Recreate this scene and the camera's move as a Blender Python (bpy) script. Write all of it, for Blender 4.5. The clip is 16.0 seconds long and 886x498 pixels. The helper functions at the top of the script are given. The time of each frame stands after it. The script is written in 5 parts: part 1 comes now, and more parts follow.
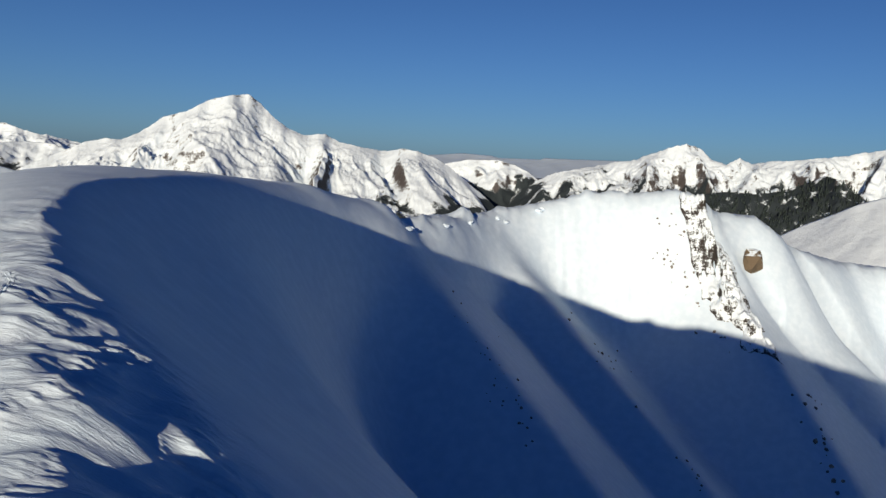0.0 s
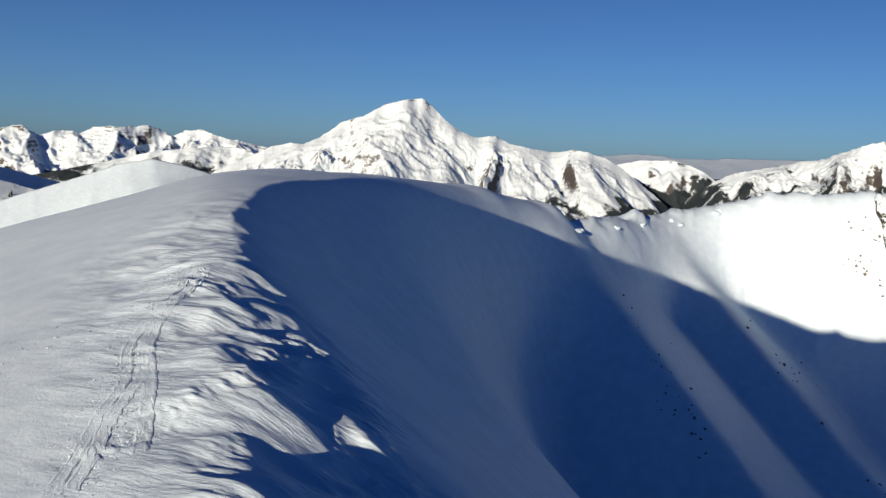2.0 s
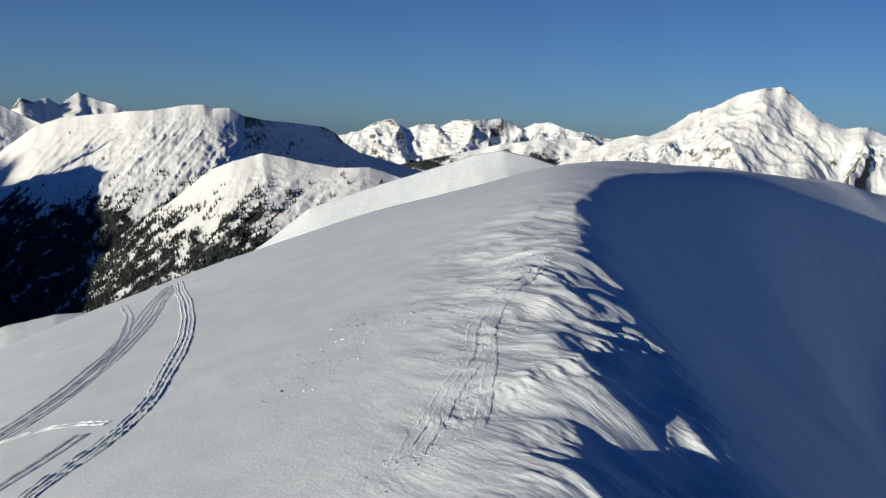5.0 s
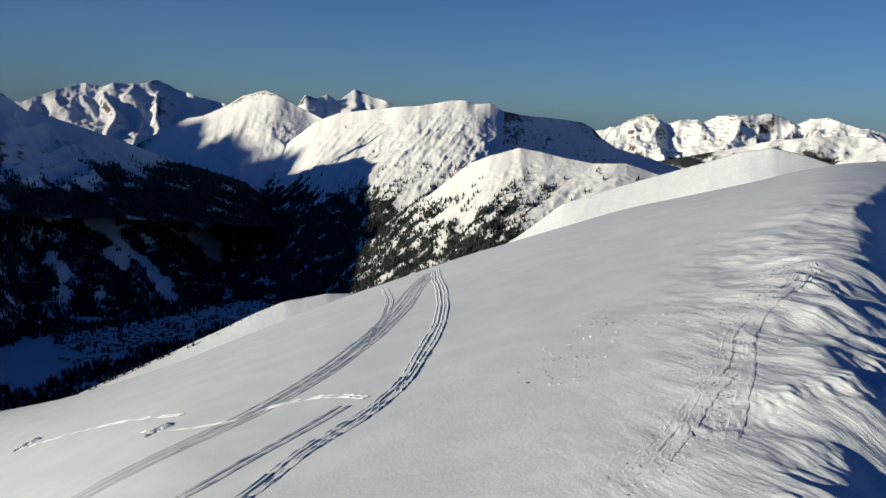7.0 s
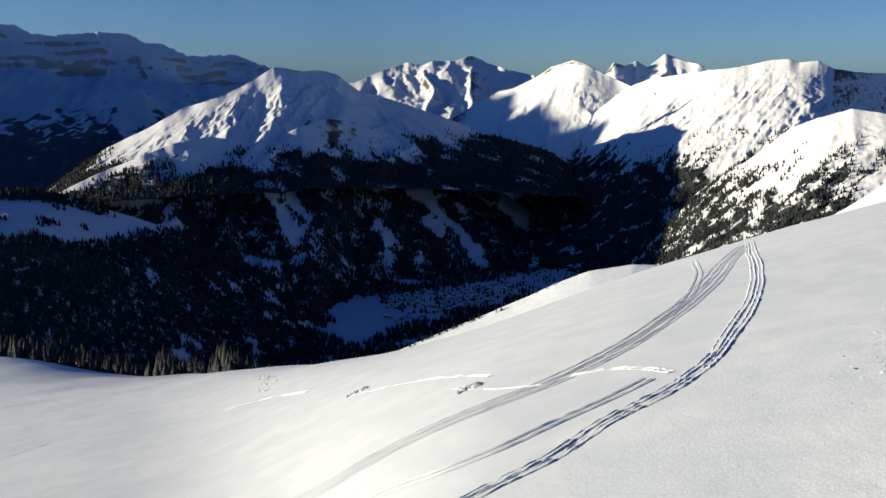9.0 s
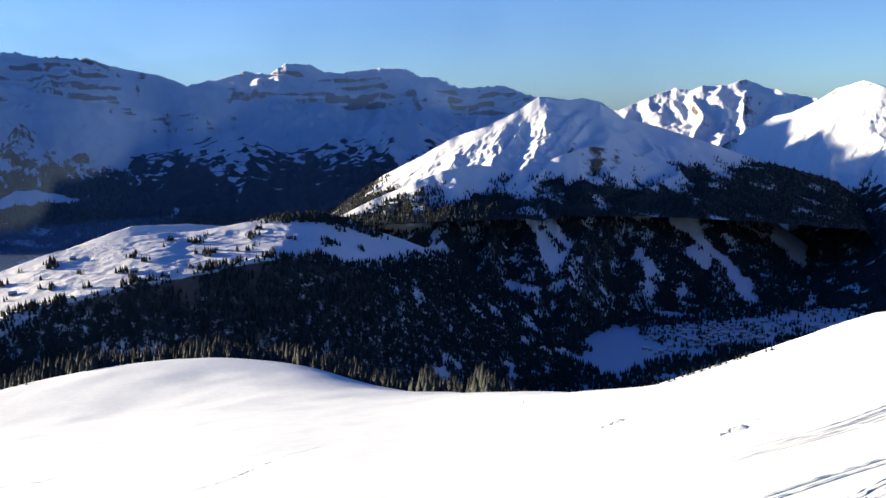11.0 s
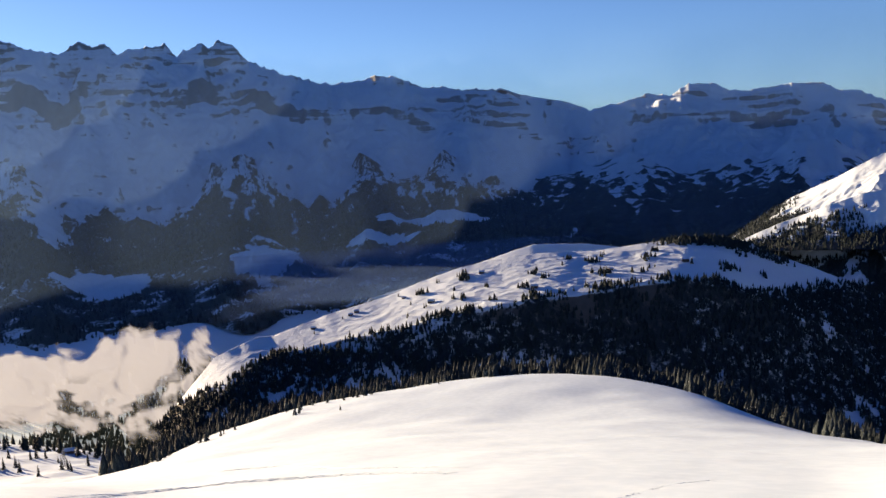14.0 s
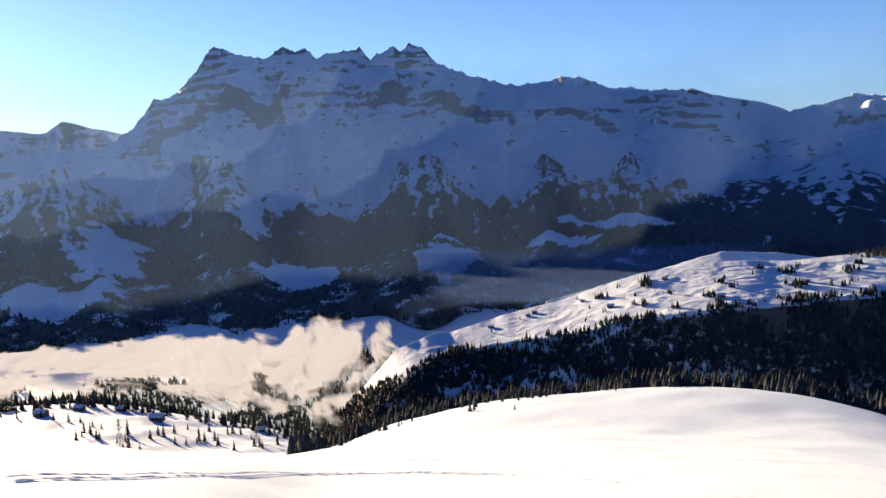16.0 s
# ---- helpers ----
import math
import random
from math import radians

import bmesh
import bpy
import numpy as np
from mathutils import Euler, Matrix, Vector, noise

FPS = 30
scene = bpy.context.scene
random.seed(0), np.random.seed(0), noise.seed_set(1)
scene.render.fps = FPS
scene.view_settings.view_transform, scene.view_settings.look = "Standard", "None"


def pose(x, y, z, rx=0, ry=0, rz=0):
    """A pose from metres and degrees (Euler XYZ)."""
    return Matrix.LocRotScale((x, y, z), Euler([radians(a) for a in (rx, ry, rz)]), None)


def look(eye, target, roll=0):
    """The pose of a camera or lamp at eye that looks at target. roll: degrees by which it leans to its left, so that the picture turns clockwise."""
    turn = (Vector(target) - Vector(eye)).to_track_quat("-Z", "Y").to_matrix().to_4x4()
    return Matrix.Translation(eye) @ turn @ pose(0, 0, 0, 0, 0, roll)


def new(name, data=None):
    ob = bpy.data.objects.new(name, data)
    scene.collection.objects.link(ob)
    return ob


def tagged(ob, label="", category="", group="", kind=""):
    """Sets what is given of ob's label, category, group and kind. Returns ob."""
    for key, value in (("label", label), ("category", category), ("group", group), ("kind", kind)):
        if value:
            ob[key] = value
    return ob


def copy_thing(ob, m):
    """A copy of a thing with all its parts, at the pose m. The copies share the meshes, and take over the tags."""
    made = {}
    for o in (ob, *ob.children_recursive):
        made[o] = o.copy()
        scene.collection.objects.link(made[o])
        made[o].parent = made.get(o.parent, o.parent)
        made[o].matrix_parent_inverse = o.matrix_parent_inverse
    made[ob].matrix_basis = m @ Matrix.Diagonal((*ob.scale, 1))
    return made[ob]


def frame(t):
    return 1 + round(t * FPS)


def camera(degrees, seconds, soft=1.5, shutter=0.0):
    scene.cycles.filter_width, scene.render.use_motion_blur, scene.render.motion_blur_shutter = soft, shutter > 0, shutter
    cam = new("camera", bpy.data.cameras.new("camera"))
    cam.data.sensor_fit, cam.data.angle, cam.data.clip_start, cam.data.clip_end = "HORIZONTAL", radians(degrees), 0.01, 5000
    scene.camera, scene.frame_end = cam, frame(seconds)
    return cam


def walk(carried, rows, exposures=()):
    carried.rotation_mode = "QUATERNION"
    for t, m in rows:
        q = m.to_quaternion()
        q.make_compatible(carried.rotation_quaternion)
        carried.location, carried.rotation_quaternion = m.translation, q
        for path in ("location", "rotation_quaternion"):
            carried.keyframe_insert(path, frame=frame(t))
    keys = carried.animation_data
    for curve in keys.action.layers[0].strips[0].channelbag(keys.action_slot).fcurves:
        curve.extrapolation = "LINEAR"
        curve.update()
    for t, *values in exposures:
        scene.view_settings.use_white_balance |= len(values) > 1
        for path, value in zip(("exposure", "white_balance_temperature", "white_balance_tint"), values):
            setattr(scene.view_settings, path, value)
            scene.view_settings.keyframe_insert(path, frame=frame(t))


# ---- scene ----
# The viewpoint hangs over a snowy ridge; the camera turns on the spot from north-west round to south.
EYE = 11.0  # the camera hovers over the ridge
cam = camera(55.1, 16.0)
TURNS = [  # seconds, turn to the left, pitch, roll
    (0.0, -2.86, -6.13, -2.88), (0.5, -1.38, -6.22, -2.85), (1.0, 1.18, -6.08, -2.75), (1.5, 4.45, -6.30, -2.54),
    (2.0, 8.52, -6.54, -2.36), (2.5, 11.82, -6.20, -3.18), (3.0, 16.25, -6.43, -3.05), (3.5, 20.73, -7.11, -2.61),
    (6.0, 39.54, -8.01, -2.34), (6.5, 44.55, -8.20, -2.28), (7.0, 48.44, -9.01, -2.40), (7.5, 52.20, -9.48, -2.39),
    (8.0, 57.42, -10.29, -1.84), (8.5, 63.26, -11.16, -0.78),
    (11.0, 86.09, -9.27, 1.60), (11.5, 90.05, -9.00, 0.92), (12.0, 94.63, -8.45, 1.24), (12.5, 99.28, -7.93, 2.17),
    (13.0, 104.05, -6.94, 2.98), (13.5, 107.78, -6.86, 3.09), (14.0, 112.37, -6.74, 3.07), (14.5, 117.38, -6.66, 2.51),
    (15.0, 120.64, -6.56, 2.00), (15.5, 123.03, -6.12, 2.11), (16.0, 124.62, -6.09, 2.44),
]
EXPOSURES = [(0.0, 0.42, 6900, 11), (1.0, 0.45, 6900, 11), (2.0, 0.6, 7000, 11), (2.5, 0.68, 7000, 11), (3.0, 0.62, 7000, 11), (3.5, 0.5, 7000, 11), (7.0, 0.55, 7400, 11), (8.5, 0.8, 7500, 11), (11.0, 2.05, 8000, 14), (12.5, 1.98, 8300, 15), (13.5, 1.78, 8500, 16), (14.5, 1.8, 8600, 16), (16.0, 2.0, 8700, 16)]
walk(cam, [(t, pose(0, 0, EYE, 90 + p, r, y)) for t, y, p, r in TURNS], EXPOSURES)

# ---- light: a low winter sun and a clear sky ----
SUN_BEARING, SUN_HEIGHT = 163.0, 8.8
world = bpy.data.worlds.new("world")
scene.world = world
world.use_nodes = True
wn, wl = world.node_tree.nodes, world.node_tree.links
wn.clear()
sky = wn.new("ShaderNodeTexSky")
sky.sky_type, sky.sun_disc = "NISHITA", False
sky.sun_elevation, sky.sun_rotation = radians(SUN_HEIGHT), radians(-SUN_BEARING)
sky.altitude, sky.air_density, sky.dust_density, sky.ozone_density = 2000, 0.9, 2.6, 6.0
wb = wn.new("ShaderNodeBackground")
wb.inputs["Strength"].default_value = 0.042
wo = wn.new("ShaderNodeOutputWorld")
pale = wn.new("ShaderNodeTexSky")  # added higher-sun sky that pales the horizon, for light scattered more than once
pale.sky_type, pale.sun_disc = "NISHITA", False
pale.sun_elevation, pale.sun_rotation = radians(38), radians(-SUN_BEARING)
pale.altitude, pale.air_density, pale.dust_density, pale.ozone_density = 2000, 1.0, 1.8, 5.0
scattered = wn.new("ShaderNodeMix")
scattered.data_type = "RGBA"
scattered.inputs[0].default_value = 0.66
wl.new(sky.outputs[0], scattered.inputs[6])
wl.new(pale.outputs[0], scattered.inputs[7])
tint = wn.new("ShaderNodeMix")
tint.data_type, tint.blend_type = "RGBA", "MULTIPLY"
tint.inputs[0].default_value = 1.0
tint.inputs[7].default_value = (0.58, 0.88, 1.19, 1)
wl.new(scattered.outputs[2], tint.inputs[6])
deep = wn.new("ShaderNodeMix")  # tint added towards the unseen zenith to darken and blue the shaded snow
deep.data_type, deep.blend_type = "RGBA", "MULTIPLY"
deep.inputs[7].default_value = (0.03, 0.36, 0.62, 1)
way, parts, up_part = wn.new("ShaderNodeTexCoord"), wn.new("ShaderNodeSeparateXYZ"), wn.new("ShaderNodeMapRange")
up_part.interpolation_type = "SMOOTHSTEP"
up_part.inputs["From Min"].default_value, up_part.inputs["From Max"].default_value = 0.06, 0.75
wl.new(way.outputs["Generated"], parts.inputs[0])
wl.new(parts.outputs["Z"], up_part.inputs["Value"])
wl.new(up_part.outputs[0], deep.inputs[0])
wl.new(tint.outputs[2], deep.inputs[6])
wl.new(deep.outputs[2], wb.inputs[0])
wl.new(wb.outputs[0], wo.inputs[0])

sun = new("sun", bpy.data.lights.new("sun", "SUN"))
sun.data.energy, sun.data.angle, sun.data.color = 5.4, radians(0.5), (1.0, 0.81, 0.6)


def bearing(az, d, z=0.0):
    """A place d metres from the viewpoint, az degrees to the left of the first view, at height z over the ridge."""
    return Vector((-math.sin(radians(az)) * d, math.cos(radians(az)) * d, z))


def rise(el, d):
    """The height over the ridge of what stands el degrees over the eye, d metres off."""
    return EYE + math.tan(radians(el)) * d


sun.matrix_world = look(bearing(SUN_BEARING, 3000, 3000 * math.tan(radians(SUN_HEIGHT))), (0, 0, 0))


# ---- noise in numpy ----
def hashed(ix, iy, seed):
    h = (ix.astype(np.int64) * 374761393 + iy.astype(np.int64) * 668265263 + seed * 974634777) & 0xFFFFFFFF
    h = ((h ^ (h >> 13)) * 1274126177) & 0xFFFFFFFF
    return ((h ^ (h >> 16)) & 0xFFFF) / 65535.0 * 2 * math.pi


def perlin(x, y, seed=0):
    x, y = np.broadcast_arrays(np.asarray(x, float), np.asarray(y, float))
    ix, iy = np.floor(x), np.floor(y)
    fx, fy = x - ix, y - iy
    out = 0
    u, v = fx ** 3 * (fx * (fx * 6 - 15) + 10), fy ** 3 * (fy * (fy * 6 - 15) + 10)
    for a in (0, 1):
        for b in (0, 1):
            g = hashed(ix + a, iy + b, seed)
            out = out + (np.cos(g) * (fx - a) + np.sin(g) * (fy - b)) * (u if a else 1 - u) * (v if b else 1 - v)
    return out * 1.5


def fbm(x, y, octaves=5, seed=0, gain=0.5):
    out, amp = 0, 1.0
    for o in range(octaves):
        out = out + amp * perlin(x * 2 ** o, y * 2 ** o, seed + o * 7)
        amp *= gain
    return out


def ridged(x, y, octaves=5, seed=0, gain=0.55):
    """Sharp crests: 1 on the crest lines, down to about -1 between."""
    out, amp, total = 0, 1.0, 0
    for o in range(octaves):
        out = out + amp * (1 - 2.2 * np.abs(perlin(x * 2 ** o, y * 2 ** o, seed + o * 13)))
        total += amp
        amp *= gain
    return out / total


def smooth(a, b, x):
    t = np.clip((x - a) / (b - a), 0, 1)
    return t * t * (3 - 2 * t)


def curve(table, x, column=1):
    """A smooth run through the rows of a table (first column ascending)."""
    tx = np.array([r[0] for r in table], float)
    ty = np.array([r[column] for r in table], float)
    m = np.gradient(ty, tx)
    k = np.clip(np.searchsorted(tx, x) - 1, 0, len(tx) - 2)
    h = tx[k + 1] - tx[k]
    t = np.clip((x - tx[k]) / h, 0, 1)
    return ((1 + 2 * t) * (1 - t) ** 2 * ty[k] + t * (1 - t) ** 2 * h * m[k] + t * t * (3 - 2 * t) * ty[k + 1] + t * t * (t - 1) * h * m[k + 1])


# ---- materials ----
def material(name):
    m = bpy.data.materials.new(name)
    m.use_nodes = True
    n, l = m.node_tree.nodes, m.node_tree.links
    return m, n, l, n["Principled BSDF"]


def noise_node(n, l, scale, detail=6, rough=0.55, vector=None):
    t = n.new("ShaderNodeTexNoise")
    t.inputs["Scale"].default_value, t.inputs["Detail"].default_value, t.inputs["Roughness"].default_value = scale, detail, rough
    if vector is not None:
        l.new(vector, t.inputs["Vector"])
    return t.outputs["Fac"]


def position(n):
    return n.new("ShaderNodeNewGeometry").outputs["Position"]


def sums(n, l, op, a, b):
    t = n.new("ShaderNodeMath")
    t.operation = op
    for i, v in enumerate((a, b)):
        if isinstance(v, (int, float)):
            t.inputs[i].default_value = v
        else:
            l.new(v, t.inputs[i])
    return t.outputs[0]


def ramp(n, l, value, low, high):
    t = n.new("ShaderNodeMapRange")
    t.interpolation_type = "SMOOTHSTEP"
    t.inputs["From Min"].default_value, t.inputs["From Max"].default_value = low, high
    l.new(value, t.inputs["Value"])
    return t.outputs["Result"]


def mixed(n, l, fac, a, b):
    t = n.new("ShaderNodeMix")
    t.data_type = "RGBA"
    l.new(fac, t.inputs["Factor"])
    for key, v in (("A", a), ("B", b)):
        sock = [s for s in t.inputs if s.name == key and s.type == "RGBA"][0]
        if isinstance(v, tuple):
            sock.default_value = (*v, 1)
        else:
            l.new(v, sock)
    return [s for s in t.outputs if s.type == "RGBA"][0]


def bumped(n, l, bsdf, height, strength, distance):
    t = n.new("ShaderNodeBump")
    t.inputs["Strength"].default_value, t.inputs["Distance"].default_value = strength, distance
    l.new(height, t.inputs["Height"])
    l.new(t.outputs[0], bsdf.inputs["Normal"])


def snow_material(name, grain=0.35):
    """Dry wind-packed snow: bright, matt, finely grained."""
    m, n, l, b = material(name)
    pos = position(n)
    fine, broad = noise_node(n, l, 9.0, 5, 0.7, pos), noise_node(n, l, 0.35, 4, 0.5, pos)
    l.new(mixed(n, l, ramp(n, l, broad, 0.35, 0.7), (0.44, 0.585, 0.73), (0.50, 0.64, 0.78)), b.inputs["Base Color"])
    b.inputs["Roughness"].default_value = 0.6
    b.inputs["Specular IOR Level"].default_value = 0.25
    # streaks that the wind has cut, deepest along the crest
    turned = n.new("ShaderNodeMapping")
    turned.inputs["Rotation"].default_value = (0, 0, radians(24))
    stretch = n.new("ShaderNodeMapping")
    stretch.inputs["Scale"].default_value = (0.45, 3.2, 1.0)
    l.new(pos, turned.inputs["Vector"]), l.new(turned.outputs[0], stretch.inputs["Vector"])
    streaks = noise_node(n, l, 1.0, 5, 0.65, stretch.outputs[0])
    att = n.new("ShaderNodeAttribute")
    att.attribute_name = "wood"
    cut = sums(n, l, "MULTIPLY", streaks, sums(n, l, "ADD", sums(n, l, "MULTIPLY", att.outputs["Fac"], 8.0), 0.12))
    bumped(n, l, b, sums(n, l, "ADD", cut, sums(n, l, "ADD", fine, sums(n, l, "MULTIPLY", broad, 2.0))), grain, 0.06)
    return m


def mountain_material(name, size, rock=(0.13, 0.12, 0.115), rock_at=0.62, wood_colour=(0.018, 0.027, 0.034), mix=(0.45, 0.3, 0.25), bed_scale=3.2):
    """Snow that lies on all but the steepest rock, and dark wood where the wood attribute says so; size: metres of its grain."""
    m, n, l, b = material(name)
    geo = n.new("ShaderNodeNewGeometry")
    pos = geo.outputs["Position"]
    sep = n.new("ShaderNodeSeparateXYZ")
    l.new(geo.outputs["Normal"], sep.inputs[0])
    coarse, fine = noise_node(n, l, 1.0 / size, 8, 0.62, pos), noise_node(n, l, 7.0 / size, 6, 0.7, pos)
    bed = n.new("ShaderNodeMapping")
    bed.inputs["Scale"].default_value = (0.25 / size, 0.25 / size, bed_scale / size)
    l.new(pos, bed.inputs["Vector"])
    beds = noise_node(n, l, 1.0, 5, 0.6, bed.outputs[0])
    steep = sums(n, l, "SUBTRACT", rock_at + 0.42, sep.outputs["Z"])
    steep = sums(n, l, "ADD", steep, sums(n, l, "MULTIPLY", sums(n, l, "SUBTRACT", coarse, 0.5), mix[0]))
    steep = sums(n, l, "ADD", steep, sums(n, l, "MULTIPLY", sums(n, l, "SUBTRACT", beds, 0.5), mix[1]))
    bare = ramp(n, l, sums(n, l, "ADD", steep, sums(n, l, "MULTIPLY", sums(n, l, "SUBTRACT", fine, 0.5), mix[2])), 0.40, 0.54)
    stone = mixed(n, l, fine, tuple(c * 0.6 for c in rock), tuple(min(1, c * 1.7) for c in rock))
    snow = mixed(n, l, coarse, (0.51, 0.64, 0.77), (0.58, 0.71, 0.82))
    ground = mixed(n, l, bare, snow, stone)
    att = n.new("ShaderNodeAttribute")
    att.attribute_name = "wood"
    patch = sums(n, l, "ADD", att.outputs["Fac"], sums(n, l, "MULTIPLY", sums(n, l, "SUBTRACT", fine, 0.5), 0.9))
    trees = mixed(n, l, noise_node(n, l, 26.0 / size, 3, 0.7, pos), tuple(c * 0.4 for c in wood_colour), tuple(c * 1.9 for c in wood_colour))
    l.new(mixed(n, l, ramp(n, l, patch, 0.42, 0.6), ground, trees), b.inputs["Base Color"])
    b.inputs["Roughness"].default_value = 0.75
    b.inputs["Specular IOR Level"].default_value = 0.15
    bumped(n, l, b, sums(n, l, "ADD", coarse, sums(n, l, "MULTIPLY", fine, 0.5)), 0.5, size * 0.08)
    return m


def plain(name, colour, rough=0.8, grain=6.0, spread=0.35, bump=0.2):
    m, n, l, b = material(name)
    g = noise_node(n, l, grain, 5, 0.6, position(n))
    l.new(mixed(n, l, g, tuple(c * (1 - spread) for c in colour), tuple(min(1, c * (1 + spread)) for c in colour)), b.inputs["Base Color"])
    b.inputs["Roughness"].default_value = rough
    bumped(n, l, b, g, bump, 0.05)
    return m


SNOW = snow_material("snow")


# ---- meshes ----
def sheet(name, x, y, z, mat, wood=None, closed=False):
    """A smooth grid mesh through arrays of one shape."""
    rows, cols = x.shape
    me = bpy.data.meshes.new(name)
    me.vertices.add(rows * cols)
    me.vertices.foreach_set("co", np.stack([x, y, z], -1).astype(np.float32).ravel())
    i = np.arange(rows * cols).reshape(rows, cols)
    if closed:
        i = np.concatenate([i, i[:, :1]], 1)
    quads = np.stack([i[:-1, :-1], i[:-1, 1:], i[1:, 1:], i[1:, :-1]], -1).reshape(-1, 4)
    me.loops.add(quads.size)
    me.loops.foreach_set("vertex_index", quads.ravel().astype(np.int32))
    me.polygons.add(len(quads))
    me.polygons.foreach_set("loop_start", np.arange(0, quads.size, 4, dtype=np.int32))
    me.update(calc_edges=True)
    me.polygons.foreach_set("use_smooth", np.ones(len(quads), bool))
    if wood is not None:
        me.attributes.new("wood", "FLOAT", "POINT").data.foreach_set("value", wood.astype(np.float32).ravel())
    me.materials.append(mat)
    return new(name, me)


# ---- the ground: summit ridge, sunny flank and shaded bowl ----
FLOOR = -330.0
FLANK = [  # bearing, angle of the brow over or under the eye, distance of the brow
    (-180, -13.0, 90), (-130, -12.0, 150), (-100, -12.0, 90), (-60, -9.0, 120), (-34, -5.2, 480), (-28.8, -5.2, 470), (-26.8, -4.9, 440), (-24.8, -4.2, 424),
    (-23.3, -2.65, 412), (-21.6, -2.65, 404), (-20.7, -2.7, 392), (-19.8, -1.7, 388), (-18.4, -1.3, 387), (-14.8, -1.85, 385), (-11.1, -2.3, 380),
    (-8.2, -3.0, 368), (-5.5, -3.7, 344), (-2.1, -3.9, 296), (0.1, -4.4, 282), (1.3, -3.7, 268), (2.7, -3.0, 260), (5.1, -2.6, 246), (8.8, -2.1, 226),
    (12.5, -1.75, 202), (18.9, -1.6, 155), (21.5, -1.75, 145), (24, -2.1, 142), (27.6, -3.2, 142), (31.3, -4.4, 142), (38.4, -6.6, 138), (43.6, -8.4, 130),
    (48.5, -10.2, 122), (55, -12.5, 112), (65.5, -16.6, 95), (69.7, -18.0, 95), (76, -18.9, 120), (82, -19.0, 190), (88, -19.0, 300), (105, -19.0, 380), (128, -19.0, 380),
    (133, -19.3, 320), (137, -19.2, 200), (141, -18.6, 150), (147, -17.2, 150), (153, -14.8, 150), (165, -14.0, 120), (180, -13.0, 90),
]
SUNK = 0.45  # how far the crest rolls down towards the lip
OVER = 11.0  # how far the ridge lies under the eye near the summit
EDGE = [  # bearing and distance of the lip between ridge and bowl, and the width of its gentle roll
    (-125, 420, 2), (-121, 165, 2), (-112, 62, 1), (-80, 34, 1), (-30, 26, 1), (8.2, 23.8, 1), (11.3, 26.5, 1), (13.2, 28.4, 1), (14.9, 31.1, 1), (16.6, 34.0, 1), (18.55, 38.5, 1), (20.2, 43.9, 1), (21.85, 54.9, 1), (22.2, 65.0, 1), (21.7, 74.4, 1), (18.89, 106, 1),
    (12.5, 172, 6), (8.8, 203, 6), (5.1, 230, 6), (2.7, 248, 6), (1.2, 258, 5), (0.1, 268, 5), (-2.1, 286, 5),
    (-5.5, 332, 6), (-8.2, 355, 8), (-11.1, 366, 9), (-14.1, 373, 8), (-18.4, 379, 5), (-19.9, 380, 3), (-20.6, 384, 2), (-21.6, 396, 4), (-23.3, 406, 6),
    (-24.8, 414, 8), (-26.8, 432, 10), (-28.8, 460, 14), (-34, 470, 20), (-60, 480, 20),
]
HOLLOWS = [(-40, 0), (36, 0), (45, -2), (60, -11), (80, -23), (100, -32), (114, -36), (121, -33), (135, -14), (140, -11), (150, -19), (170, -29), (188, -35), (196, -32), (207, -21), (212, -20), (222, -27), (245, -32), (290, -30), (360, -22)]  # across the spurs, and how deep
RIBS = [  # a spur in the bowl: bearing, distance, angle at its head and at its foot
    (1.0, 256, -4.6, -14.0, 181, -20.9), (-6.2, 334, -5.0, -19.8, 254, -18.4), (-20.3, 370, -5.5, -30.0, 300, -18.0),
]


def eased():
    """The flank's table run through a smoothing that is finer at the cliff."""
    a = np.arange(-180, 180.01, 0.1)
    out = [a]
    for k in (1, 2):
        v = np.interp(a, [f[0] for f in FLANK], [math.tan(radians(f[1])) if k == 1 else f[2] for f in FLANK])
        levels = []
        for widths in ((4, 6), (10, 16, 20), (20, 40, 60)):
            soft = v.copy()
            for width in widths:
                kern = np.hanning(2 * width + 3)[1:-1]
                soft = np.convolve(np.pad(soft, width, mode="edge"), kern / kern.sum(), "valid")
            levels.append(soft)
        out.append(levels[0] + (levels[1] - levels[0]) * smooth(4, 14, a) + (levels[2] - levels[1]) * smooth(24, 46, a))
    return out


BROW = eased()


def brow(x, y):
    """The open snow round the summit: falls away from the viewpoint and rolls over at the brow."""
    r = np.hypot(x, y)
    az = np.degrees(np.arctan2(-x, y))
    el, rs = np.interp(az, BROW[0], BROW[1]), np.interp(az, BROW[0], BROW[2])
    h = OVER
    b = h / rs ** 2
    a = (-el - 2 * h / rs) * smooth(1.0, 15.0, r)
    over = np.maximum(r - 1.15 * rs, 0)
    z = EYE - (h + a * r + b * r * r) - over * 0.12
    # below the brow the slope is 30 degrees at most
    rm = np.maximum((0.62 - a) / (2 * b), rs)
    steep = EYE - (h + a * rm + b * rm * rm) - np.maximum(rm - 1.15 * rs, 0) * 0.12 - 0.62 * (r - rm)
    return np.where(r > rm, steep, z)


